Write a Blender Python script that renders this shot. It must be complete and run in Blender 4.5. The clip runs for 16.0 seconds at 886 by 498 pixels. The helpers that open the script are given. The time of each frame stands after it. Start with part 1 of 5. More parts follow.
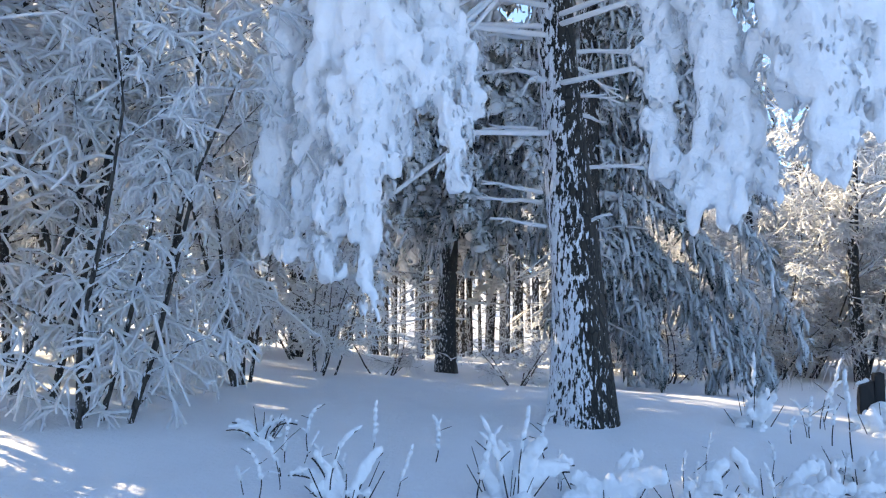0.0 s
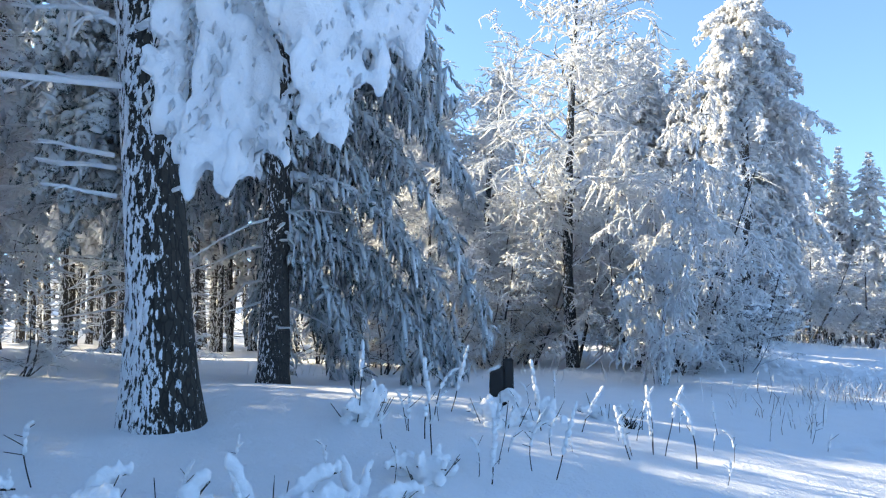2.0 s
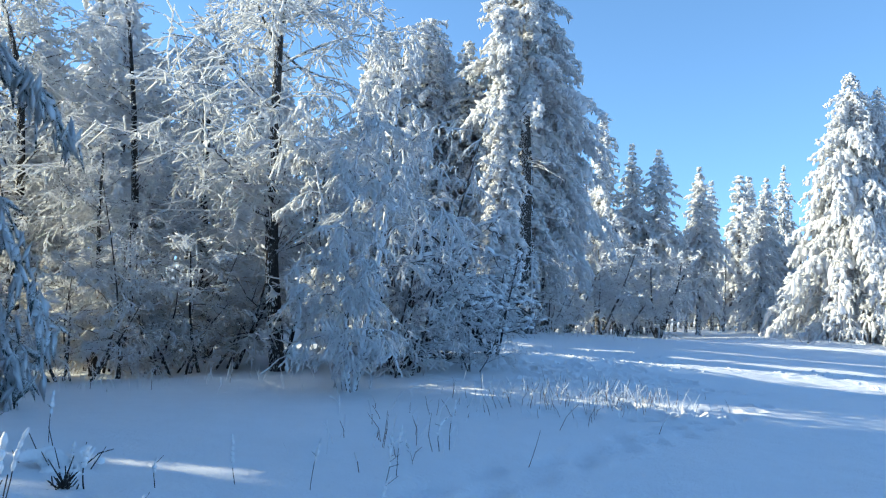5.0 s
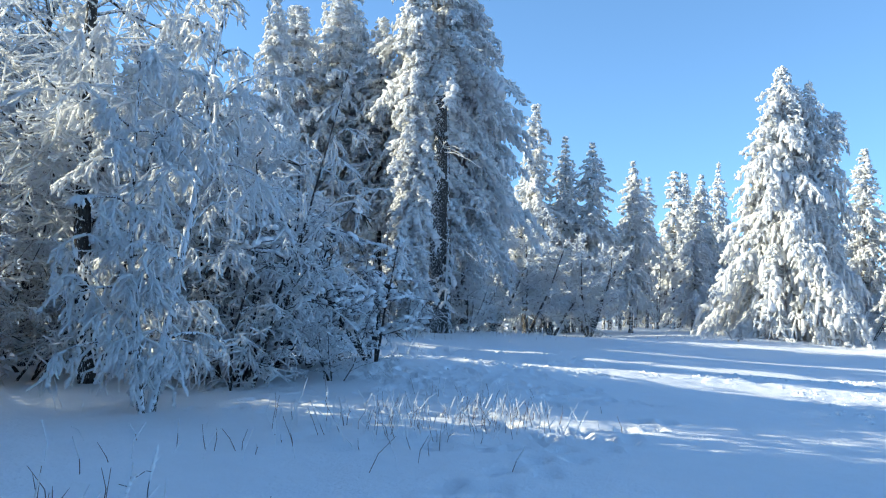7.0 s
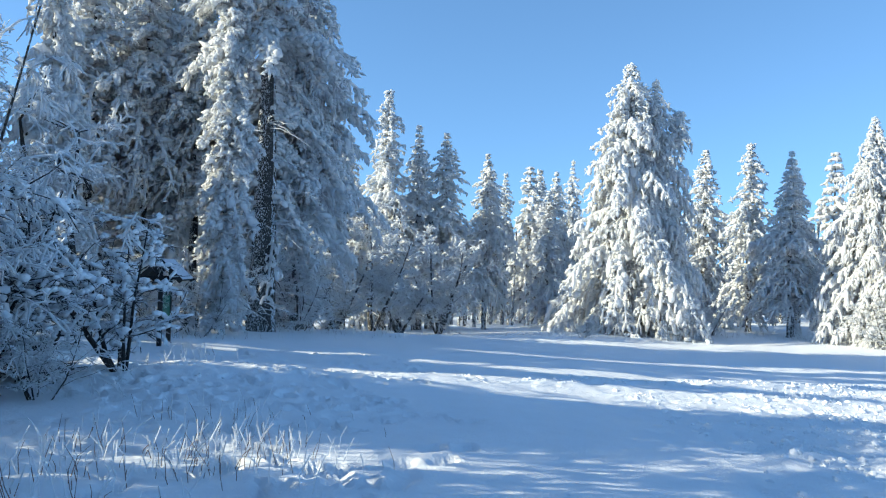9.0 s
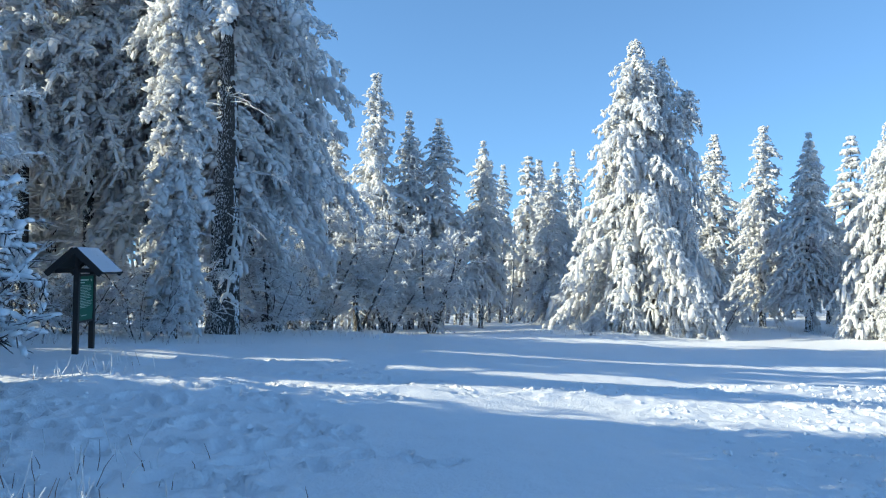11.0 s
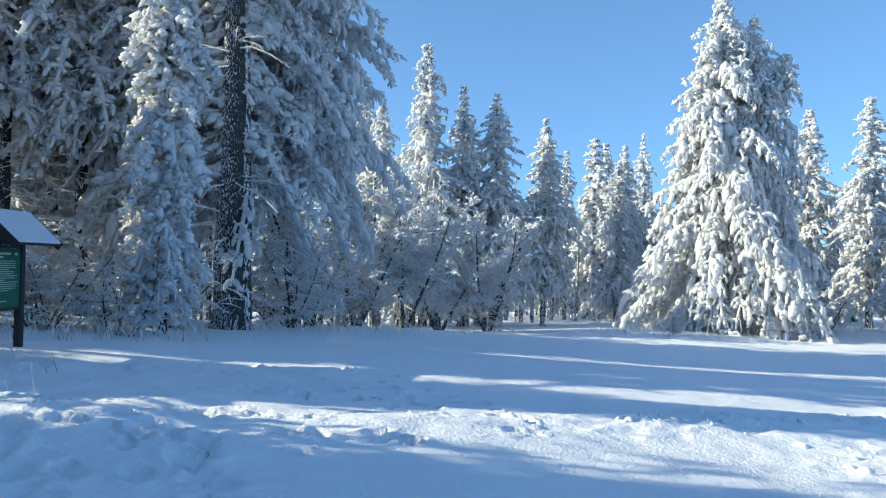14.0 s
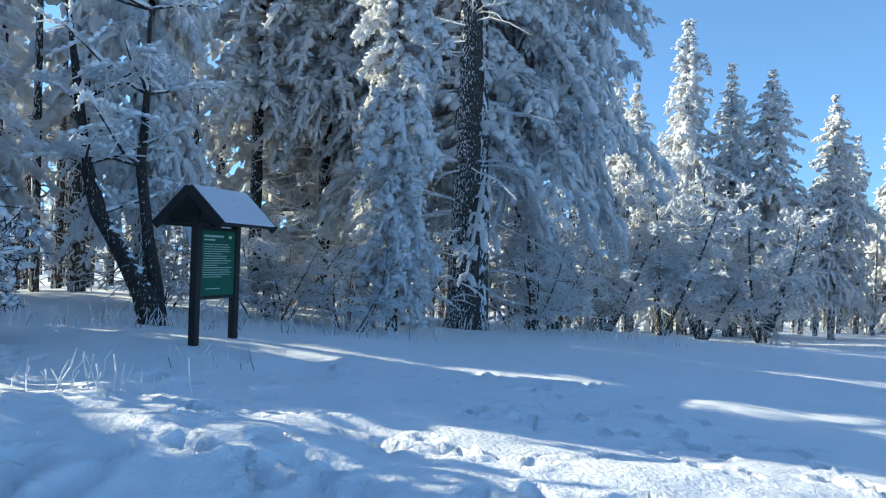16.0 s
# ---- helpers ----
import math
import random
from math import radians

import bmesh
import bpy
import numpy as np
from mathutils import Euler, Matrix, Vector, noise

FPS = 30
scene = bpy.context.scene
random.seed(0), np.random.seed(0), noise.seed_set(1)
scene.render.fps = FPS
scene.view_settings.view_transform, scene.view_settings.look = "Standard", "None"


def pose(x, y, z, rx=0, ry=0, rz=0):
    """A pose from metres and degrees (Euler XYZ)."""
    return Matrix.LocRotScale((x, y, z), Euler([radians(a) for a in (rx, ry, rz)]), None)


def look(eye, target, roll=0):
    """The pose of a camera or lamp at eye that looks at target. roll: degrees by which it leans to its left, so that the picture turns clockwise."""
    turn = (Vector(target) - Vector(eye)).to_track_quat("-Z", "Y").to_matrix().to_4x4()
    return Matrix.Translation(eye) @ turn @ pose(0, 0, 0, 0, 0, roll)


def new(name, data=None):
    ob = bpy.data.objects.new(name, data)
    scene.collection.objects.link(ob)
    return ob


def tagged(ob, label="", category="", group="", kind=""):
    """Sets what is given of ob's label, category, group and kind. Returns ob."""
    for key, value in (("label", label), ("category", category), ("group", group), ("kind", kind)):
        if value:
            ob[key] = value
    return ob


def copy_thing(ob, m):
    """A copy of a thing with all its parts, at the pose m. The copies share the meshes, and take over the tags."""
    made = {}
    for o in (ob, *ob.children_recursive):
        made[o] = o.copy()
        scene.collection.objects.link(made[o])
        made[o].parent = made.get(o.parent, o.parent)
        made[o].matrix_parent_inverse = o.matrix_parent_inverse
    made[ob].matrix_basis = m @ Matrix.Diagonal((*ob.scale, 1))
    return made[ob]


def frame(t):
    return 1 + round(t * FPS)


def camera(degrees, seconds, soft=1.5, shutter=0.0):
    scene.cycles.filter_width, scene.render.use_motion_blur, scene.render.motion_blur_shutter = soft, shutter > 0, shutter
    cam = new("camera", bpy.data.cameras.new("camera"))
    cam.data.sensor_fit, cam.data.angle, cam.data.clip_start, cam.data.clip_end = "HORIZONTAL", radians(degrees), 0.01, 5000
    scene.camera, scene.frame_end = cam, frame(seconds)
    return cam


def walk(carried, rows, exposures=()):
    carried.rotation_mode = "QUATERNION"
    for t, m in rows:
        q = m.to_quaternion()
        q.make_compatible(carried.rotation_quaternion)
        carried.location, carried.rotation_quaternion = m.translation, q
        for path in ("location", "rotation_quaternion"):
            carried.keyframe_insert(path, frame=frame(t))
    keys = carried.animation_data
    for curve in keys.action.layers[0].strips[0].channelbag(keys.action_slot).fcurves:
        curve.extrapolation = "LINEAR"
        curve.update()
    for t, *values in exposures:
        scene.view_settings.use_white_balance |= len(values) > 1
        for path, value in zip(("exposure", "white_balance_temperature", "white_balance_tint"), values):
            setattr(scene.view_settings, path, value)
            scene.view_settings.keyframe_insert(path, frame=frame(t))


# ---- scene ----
cam = camera(62.3, 16.0, 1.2)
# seconds, x, y, z, yaw, pitch, lean
PATH = [
    (0.0, 0.000, 0.000, 1.550, -0.00, 1.98, 0.64),
    (0.5, 0.466, 0.108, 1.526, -5.35, 2.04, 0.91),
    (1.0, 0.954, 0.235, 1.497, -8.29, 1.93, 0.75),
    (1.5, 1.472, 0.492, 1.479, -12.09, 1.87, 0.67),
    (2.0, 2.086, 0.649, 1.460, -15.17, 1.68, 0.95),
    (2.5, 2.740, 0.832, 1.478, -18.09, 1.46, 0.58),
    (3.0, 3.456, 1.120, 1.431, -20.76, 1.46, 0.88),
    (3.5, 4.124, 1.344, 1.426, -22.60, 1.43, 0.69),
    (4.0, 4.822, 1.566, 1.390, -24.21, 1.48, 0.73),
    (4.5, 5.498, 1.906, 1.382, -25.95, 1.39, 0.69),
    (4.7, 5.783, 2.023, 1.361, -26.57, 1.43, 0.89),
    (6.8, 8.692, 3.600, 1.182, -30.77, 1.45, 0.74),
    (7.0, 8.974, 3.735, 1.199, -31.37, 1.40, 1.17),
    (7.5, 9.690, 3.981, 1.208, -33.68, 1.31, 1.47),
    (8.0, 10.472, 4.315, 1.161, -36.83, 1.32, 1.53),
    (8.5, 11.268, 4.717, 1.140, -39.73, 1.35, 1.75),
    (9.0, 11.907, 5.268, 1.026, -41.58, 1.40, 1.69),
    (9.2, 12.202, 5.516, 1.017, -41.96, 1.33, 1.73),
    (11.3, 14.963, 8.022, 0.692, -41.53, 1.31, 0.78),
    (11.5, 15.222, 8.266, 0.664, -41.16, 1.29, 0.98),
    (12.0, 15.838, 8.831, 0.633, -40.41, 1.25, 1.19),
    (12.5, 16.337, 9.448, 0.520, -39.73, 1.26, 1.29),
    (13.0, 16.873, 10.032, 0.441, -38.87, 1.19, 1.20),
    (13.5, 17.405, 10.618, 0.382, -37.95, 1.02, 1.29),
    (14.0, 17.960, 11.226, 0.322, -36.98, 1.01, 1.15),
    (14.5, 18.460, 11.839, 0.273, -35.81, 0.90, 1.49),
    (15.0, 18.797, 12.344, 0.201, -33.64, 0.92, 1.74),
    (15.5, 19.119, 13.036, 0.123, -27.73, 1.03, 1.68),
    (16.0, 19.335, 13.492, 0.076, -17.57, 0.81, 1.71),
]
EXPOSURES = [(0.0, 2.06, 9000, 11), (1.0, 2.0, 8800, 9), (2.5, 1.68, 7700, 3), (3.5, 1.5, 7300, 0), (4.5, 1.34, 7000, -2), (7.0, 1.33, 7050, -2), (8.0, 1.25, 7000, -3), (9.0, 1.13, 7000, -3), (15.0, 1.1, 7000, -3), (16.0, 1.22, 7000, -3)]
walk(cam, [(t, pose(x, y, z, 0, 0, yaw) @ pose(0, 0, 0, 90 + pitch, 0, 0) @ pose(0, 0, 0, 0, 0, roll)) for t, x, y, z, yaw, pitch, roll in PATH], EXPOSURES)

# ---- light ----
SUN_TO = Vector((-0.848, 0.53, 0.0)).normalized()
SUN_EL = radians(22.0)
world = bpy.data.worlds.new("winter_sky")
scene.world = world
world.use_nodes = True
wn = world.node_tree
sky = wn.nodes.new("ShaderNodeTexSky")
sky.sky_type = "NISHITA"
sky.sun_disc = False
sky.sun_elevation = SUN_EL
sky.sun_rotation = math.atan2(SUN_TO.x, SUN_TO.y)
sky.altitude = 900.0
sky.air_density = 0.9
sky.dust_density = 0.0
sky.ozone_density = 5.5
# clear mountain air: no pale haze along the horizon
tc = wn.nodes.new("ShaderNodeTexCoord")
lift = wn.nodes.new("ShaderNodeVectorMath")
lift.operation = "MULTIPLY_ADD"
lift.inputs[1].default_value, lift.inputs[2].default_value = (1.0, 1.0, 0.85), (0.0, 0.0, 0.165)
wn.links.new(tc.outputs["Generated"], lift.inputs[0])
wn.links.new(lift.outputs[0], sky.inputs["Vector"])
wn.links.new(sky.outputs[0], wn.nodes["Background"].inputs[0])
wn.nodes["Background"].inputs[1].default_value = 0.15

sun_data = bpy.data.lights.new("sun", "SUN")
sun_data.energy = 3.5
sun_data.angle = radians(0.5)
sun_data.color = (1.0, 0.93, 0.82)
sun = new("sun", sun_data)
sun.matrix_world = look((0, 0, 60), Vector((0, 0, 60)) - Vector((SUN_TO.x * math.cos(SUN_EL), SUN_TO.y * math.cos(SUN_EL), math.sin(SUN_EL))))


# ---- materials ----
def material(name, rough=0.7):
    m = bpy.data.materials.new(name)
    m.use_nodes = True
    nt = m.node_tree
    b = nt.nodes["Principled BSDF"]
    b.inputs["Roughness"].default_value = rough
    return m, nt, b


def node(nt, kind, **kw):
    n = nt.nodes.new(kind)
    for k, v in kw.items():
        n.inputs[k].default_value = v
    return n


def coords(nt, stretch=(1, 1, 1)):
    tc = nt.nodes.new("ShaderNodeTexCoord")
    mp = nt.nodes.new("ShaderNodeMapping")
    mp.inputs["Scale"].default_value = stretch
    nt.links.new(tc.outputs["Object"], mp.inputs["Vector"])
    return mp.outputs[0]


def noise_tex(nt, vec, scale, detail=4.0, rough=0.55):
    n = node(nt, "ShaderNodeTexNoise", Scale=scale, Detail=detail, Roughness=rough)
    nt.links.new(vec, n.inputs["Vector"])
    return n.outputs["Fac"]


def ramp(nt, fac, stops):
    r = nt.nodes.new("ShaderNodeValToRGB")
    while len(r.color_ramp.elements) < len(stops):
        r.color_ramp.elements.new(0.5)
    for e, (p, c) in zip(r.color_ramp.elements, stops):
        e.position = p
        e.color = (*c, 1.0) if len(c) == 3 else c
    nt.links.new(fac, r.inputs[0])
    return r.outputs[0]


def mix(nt, fac, a, b):
    m = nt.nodes.new("ShaderNodeMix")
    m.data_type = "RGBA"
    for sock, v in ((m.inputs[0], fac), (m.inputs[6], a), (m.inputs[7], b)):
        if isinstance(v, (tuple, float, int)):
            sock.default_value = (*v, 1.0) if isinstance(v, tuple) else v
        else:
            nt.links.new(v, sock)
    return m.outputs[2]


def calc(nt, op, a, b=0.0):
    m = nt.nodes.new("ShaderNodeMath")
    m.operation = op
    for sock, v in zip(m.inputs, (a, b)):
        if isinstance(v, (float, int)):
            sock.default_value = v
        else:
            nt.links.new(v, sock)
    return m.outputs[0]


def bump(nt, bsdf, height, strength, distance):
    b = node(nt, "ShaderNodeBump", Strength=strength, Distance=distance)
    nt.links.new(height, b.inputs["Height"])
    nt.links.new(b.outputs[0], bsdf.inputs["Normal"])


def up_facing(nt):
    g = nt.nodes.new("ShaderNodeNewGeometry")
    s = nt.nodes.new("ShaderNodeSeparateXYZ")
    nt.links.new(g.outputs["Normal"], s.inputs[0])
    return s.outputs


def glow_through(m, nt, bsdf, share, colour):
    """Thin snow and rime let light through."""
    tr = nt.nodes.new("ShaderNodeBsdfTranslucent")
    if isinstance(colour, tuple):
        tr.inputs["Color"].default_value = (*colour, 1.0)
    else:
        nt.links.new(colour, tr.inputs["Color"])
    ms = nt.nodes.new("ShaderNodeMixShader")
    ms.inputs[0].default_value = share
    nt.links.new(bsdf.outputs[0], ms.inputs[1])
    nt.links.new(tr.outputs[0], ms.inputs[2])
    nt.links.new(ms.outputs[0], nt.nodes["Material Output"].inputs["Surface"])


def snow_material(name, tone, grain, depth, rough=0.62, strength=0.5, thin=0.0):
    m, nt, b = material(name, rough)
    v = coords(nt)
    fine, broad = noise_tex(nt, v, grain, 5.0, 0.6), noise_tex(nt, v, grain / 9.0, 3.0)
    low = tuple(c * 0.93 for c in tone)
    nt.links.new(mix(nt, broad, low, tone), b.inputs["Base Color"])
    bump(nt, b, calc(nt, "ADD", fine, calc(nt, "MULTIPLY", broad, 2.0)), strength, depth)
    b.inputs["Specular IOR Level"].default_value = 0.25
    if thin:
        glow_through(m, nt, b, thin, tone)
    return m


SNOW_GROUND = snow_material("ground_snow", (0.9, 0.91, 0.925), 22.0, 0.03, 0.62, 0.8)
SNOW = snow_material("clinging_snow", (0.9, 0.91, 0.92), 22.0, 0.03, 0.7, 0.6)
SNOW_THIN = snow_material("snow_on_boughs", (0.93, 0.932, 0.935), 14.0, 0.04, 0.7, 0.7, 0.46)


def rime_material(name, white, dark, amount, scale, thin=0.3):
    """Rime over needles or twigs: white crystals with the dark plant showing in between."""
    m, nt, b = material(name, 0.75)
    v = coords(nt)
    g = nt.nodes.new("ShaderNodeNewGeometry")
    n = noise_tex(nt, v, scale, 4.0, 0.65)
    n = calc(nt, "ADD", n, calc(nt, "MULTIPLY", calc(nt, "SUBTRACT", g.outputs["Random Per Island"], 0.5), 0.3))
    up = calc(nt, "MULTIPLY", up_facing(nt)[2], 0.12)
    k = ramp(nt, calc(nt, "ADD", n, up), [(amount - 0.07, (0, 0, 0)), (amount + 0.09, (1, 1, 1))])
    col = mix(nt, k, dark, white)
    nt.links.new(col, b.inputs["Base Color"])
    bump(nt, b, n, 0.5, 0.02)
    glow_through(m, nt, b, thin, col)
    return m


NEEDLES = rime_material("frosted_needles", (0.91, 0.915, 0.92), (0.16, 0.17, 0.16), 0.12, 40.0, 0.48)
# darker copies for two spruces: the shade they stand in is coloured in
NEEDLES_SHADED = rime_material("needles_darkened_as_shade", (0.78, 0.82, 0.84), (0.045, 0.075, 0.07), 0.33, 50.0)
COAT_SHADED = rime_material("bough_rime_darkened_as_shade", (0.84, 0.88, 0.9), (0.05, 0.085, 0.08), 0.36, 18.0)
RIME = rime_material("rime_on_twigs", (0.93, 0.935, 0.94), (0.2, 0.17, 0.14), 0.15, 9.0, 0.5)


def bark_material(name, dark, light, cover, side, cell=16.0, blown=0.2):
    """Bark with plates, and snow blown on to it in flakes, thickest on one side."""
    m, nt, b = material(name, 0.9)
    v = coords(nt, (1.0, 1.0, 0.35))
    plates = node(nt, "ShaderNodeTexVoronoi", Scale=cell)
    plates.feature = "DISTANCE_TO_EDGE"
    nt.links.new(v, plates.inputs["Vector"])
    crack = ramp(nt, plates.outputs["Distance"], [(0.0, (0, 0, 0)), (0.12, (1, 1, 1))])
    grain = noise_tex(nt, v, cell * 2.2, 5.0, 0.65)
    wood = mix(nt, grain, dark, light)
    wood = mix(nt, crack, tuple(c * 0.75 for c in dark), wood)
    flakes = noise_tex(nt, v, cell * 1.8, 4.0, 0.65)
    n = up_facing(nt)
    facing = calc(nt, "ADD", calc(nt, "MULTIPLY", n[0], side[0]), calc(nt, "MULTIPLY", n[1], side[1]))
    facing = calc(nt, "ADD", facing, calc(nt, "MULTIPLY", n[2], 0.5))
    k = calc(nt, "ADD", flakes, calc(nt, "MULTIPLY", facing, blown))
    k = ramp(nt, k, [(cover - 0.015, (0, 0, 0)), (cover + 0.02, (1, 1, 1))])
    nt.links.new(mix(nt, k, wood, (0.8, 0.82, 0.85)), b.inputs["Base Color"])
    h = calc(nt, "ADD", calc(nt, "MULTIPLY", crack, 0.5), calc(nt, "MULTIPLY", k, 0.7))
    bump(nt, b, h, 0.8, 0.03)
    return m


BARK_NEAR = bark_material("spruce_bark", (0.015, 0.013, 0.011), (0.05, 0.043, 0.034), 0.55, (-0.75, -0.1), 15.0, 0.16)
BARK_FAR = bark_material("frosted_bark", (0.035, 0.03, 0.027), (0.1, 0.085, 0.07), 0.6, (-0.4, -0.4), 9.0)
BARK_LIMB = bark_material("limb_bark", (0.03, 0.026, 0.024), (0.08, 0.07, 0.06), 0.62, (-0.2, -0.3), 12.0)
BARK_TALL = bark_material("old_spruce_bark", (0.03, 0.028, 0.028), (0.08, 0.07, 0.06), 0.62, (-0.7, -0.1), 18.0, 0.14)
TWIG_GREY = rime_material("grey_dead_twigs", (0.55, 0.54, 0.52), (0.12, 0.1, 0.08), 0.48, 6.0)
TWIG_DARK = rime_material("dark_twigs", (0.8, 0.82, 0.86), (0.04, 0.035, 0.035), 0.5, 7.0)
TWIG_TAWNY = rime_material("tawny_twigs", (0.84, 0.81, 0.77), (0.4, 0.29, 0.18), 0.3, 7.0, 0.45)
BARK_WHITE = bark_material("snow_caked_bark", (0.035, 0.03, 0.027), (0.1, 0.085, 0.07), 0.47, (-0.3, -0.3), 12.0)
BARK_DARK = bark_material("wet_dark_bark", (0.02, 0.018, 0.017), (0.06, 0.05, 0.045), 0.68, (-0.2, -0.2), 14.0)


# ---- mesh tools ----
def fast_mesh(name, verts, tris, mats, index=None, smooth=True):
    me = bpy.data.meshes.new(name)
    verts, tris = np.asarray(verts, np.float32), np.asarray(tris, np.int32)
    n = len(tris)
    me.vertices.add(len(verts))
    me.vertices.foreach_set("co", verts.ravel())
    me.loops.add(3 * n)
    me.loops.foreach_set("vertex_index", tris.ravel())
    me.polygons.add(n)
    me.polygons.foreach_set("loop_start", np.arange(0, 3 * n, 3, dtype=np.int32))
    me.polygons.foreach_set("use_smooth", np.full(n, smooth))
    for m in mats:
        me.materials.append(m)
    if index is not None:
        me.polygons.foreach_set("material_index", np.asarray(index, np.int32))
    me.update(calc_edges=True)
    me.validate()
    return me


def place(ob, parent):
    if parent:
        ob.parent = parent
    return ob


def part(name, bm, mat, parent, label=""):
    me = bpy.data.meshes.new(name)
    bm.to_mesh(me)
    bm.free()
    me.materials.append(mat)
    return tagged(place(new(name, me), parent), label)


def mesh_part(name, me, parent, label=""):
    return tagged(place(new(name, me), parent), label)


def ico(level):
    bm = bmesh.new()
    bmesh.ops.create_icosphere(bm, subdivisions=level, radius=1.0)
    v = np.array([p.co[:] for p in bm.verts])
    f = np.array([[q.index for q in p.verts] for p in bm.faces])
    bm.free()
    return v, f


ICO = {k: ico(k) for k in (1, 2, 3)}


def clump_shapes(rng, level=1, count=6, rough=0.28):
    """A few uneven lumps."""
    v, f = ICO[level]
    out = []
    for _ in range(count):
        k = rng.normal(0, 1, (5, 3))
        w = sum(np.sin(v @ (q * 1.9) + rng.uniform(0, 6)) for q in k) / 5.0
        out.append(v * (1.0 + rough * 1.6 * w + rng.uniform(-rough, rough, len(v)) * 0.6)[:, None])
    return out, f


def tuft_shapes(rng, count=12):
    """Hanging sprays: thick at the top, ragged and thin below."""
    out = []
    for _ in range(count):
        v = [(0.0, 0.0, 0.1)]
        for i in range(3):
            a = 2.094 * i + rng.uniform(-0.5, 0.5)
            q = rng.uniform(0.55, 1.4)
            v.append((q * math.cos(a), q * math.sin(a), rng.uniform(-0.55, -0.2)))
        v.append((rng.uniform(-0.5, 0.5), rng.uniform(-0.5, 0.5), -1.0))
        out.append(np.array(v))
    return out, np.array([(0, 1, 2), (0, 2, 3), (0, 3, 1), (1, 4, 2), (2, 4, 3), (3, 4, 1)])


def small_lumps(rng, count=12):
    """Little eight-sided lumps for snow seen from far off."""
    v = np.array([(1, 0, 0), (-1, 0, 0), (0, 1, 0), (0, -1, 0), (0, 0, 1), (0, 0, -1)], float)
    f = np.array([(0, 2, 4), (2, 1, 4), (1, 3, 4), (3, 0, 4), (2, 0, 5), (1, 2, 5), (3, 1, 5), (0, 3, 5)])
    return [v * rng.uniform(0.6, 1.3, (6, 1)) + rng.normal(0, 0.12, (6, 3)) for _ in range(count)], f


def turn_z(a):
    c, s, o, i = np.cos(a), np.sin(a), np.zeros_like(a), np.ones_like(a)
    return np.stack([np.stack([c, -s, o], -1), np.stack([s, c, o], -1), np.stack([o, o, i], -1)], -2)


def tip_x(a):
    c, s, o, i = np.cos(a), np.sin(a), np.zeros_like(a), np.ones_like(a)
    return np.stack([np.stack([i, o, o], -1), np.stack([o, c, -s], -1), np.stack([o, s, c], -1)], -2)


def scatter(rng, shapes, faces, pos, rot, scale):
    """Vertices and triangles of many small lumps."""
    n = len(pos)
    pick = rng.integers(0, len(shapes), n)
    base = np.stack(shapes)[pick] * scale[:, None, :]
    v = np.einsum("nij,nkj->nki", rot, base) + pos[:, None, :]
    k = base.shape[1]
    f = faces[None] + (np.arange(n) * k)[:, None, None]
    return v.reshape(-1, 3), f.reshape(-1, 3)


def join(*sets):
    """Several (verts, tris) into one, with the material index of each."""
    vs, fs, idx, at = [], [], [], 0
    for i, (v, f) in enumerate(sets):
        vs.append(v)
        fs.append(f + at)
        idx.append(np.full(len(f), i))
        at += len(v)
    return np.concatenate(vs), np.concatenate(fs), np.concatenate(idx)


def tubes(segs, sides):
    """Tapered tubes from rows of x0 y0 z0 x1 y1 z1 r0 r1."""
    s = np.asarray(segs, float)
    a, b, r0, r1 = s[:, :3], s[:, 3:6], s[:, 6], s[:, 7]
    d = b - a
    d /= np.maximum(np.linalg.norm(d, axis=1, keepdims=True), 1e-6)
    ref = np.where(np.abs(d[:, 2:3]) > 0.9, np.array([[1.0, 0, 0]]), np.array([[0, 0, 1.0]]))
    u = np.cross(d, ref)
    u /= np.linalg.norm(u, axis=1, keepdims=True)
    w = np.cross(d, u)
    ang = np.arange(sides) * 2 * np.pi / sides
    ring = u[:, None] * np.cos(ang)[None, :, None] + w[:, None] * np.sin(ang)[None, :, None]
    v = np.concatenate([a[:, None] + ring * r0[:, None, None], b[:, None] + ring * r1[:, None, None]], 1)
    f = []
    for i in range(sides):
        j = (i + 1) % sides
        f += [(i, j, j + sides), (i, j + sides, i + sides)]
    f = np.array(f)[None] + (np.arange(len(s)) * 2 * sides)[:, None, None]
    return v.reshape(-1, 3), f.reshape(-1, 3)


def paddles(rng, rows, wide, flat):
    """Flattened, uneven lumps of rime drawn out along tube rows."""
    s = np.asarray(rows, float)
    d = s[:, 3:6] - s[:, :3]
    L = np.maximum(np.linalg.norm(d, axis=1), 1e-4)
    rot = turn_z(np.arctan2(d[:, 1], d[:, 0]) - math.pi / 2) @ tip_x(np.arcsin(np.clip(d[:, 2] / L, -1, 1)))
    lumps, lf = clump_shapes(rng, 1, 10, 0.3)
    w = wide * s[:, 6] * rng.uniform(0.75, 1.35, len(s))
    return scatter(rng, lumps, lf, (s[:, :3] + s[:, 3:6]) / 2, rot, np.stack([w, L * rng.uniform(0.55, 0.75, len(s)), w * flat], 1))


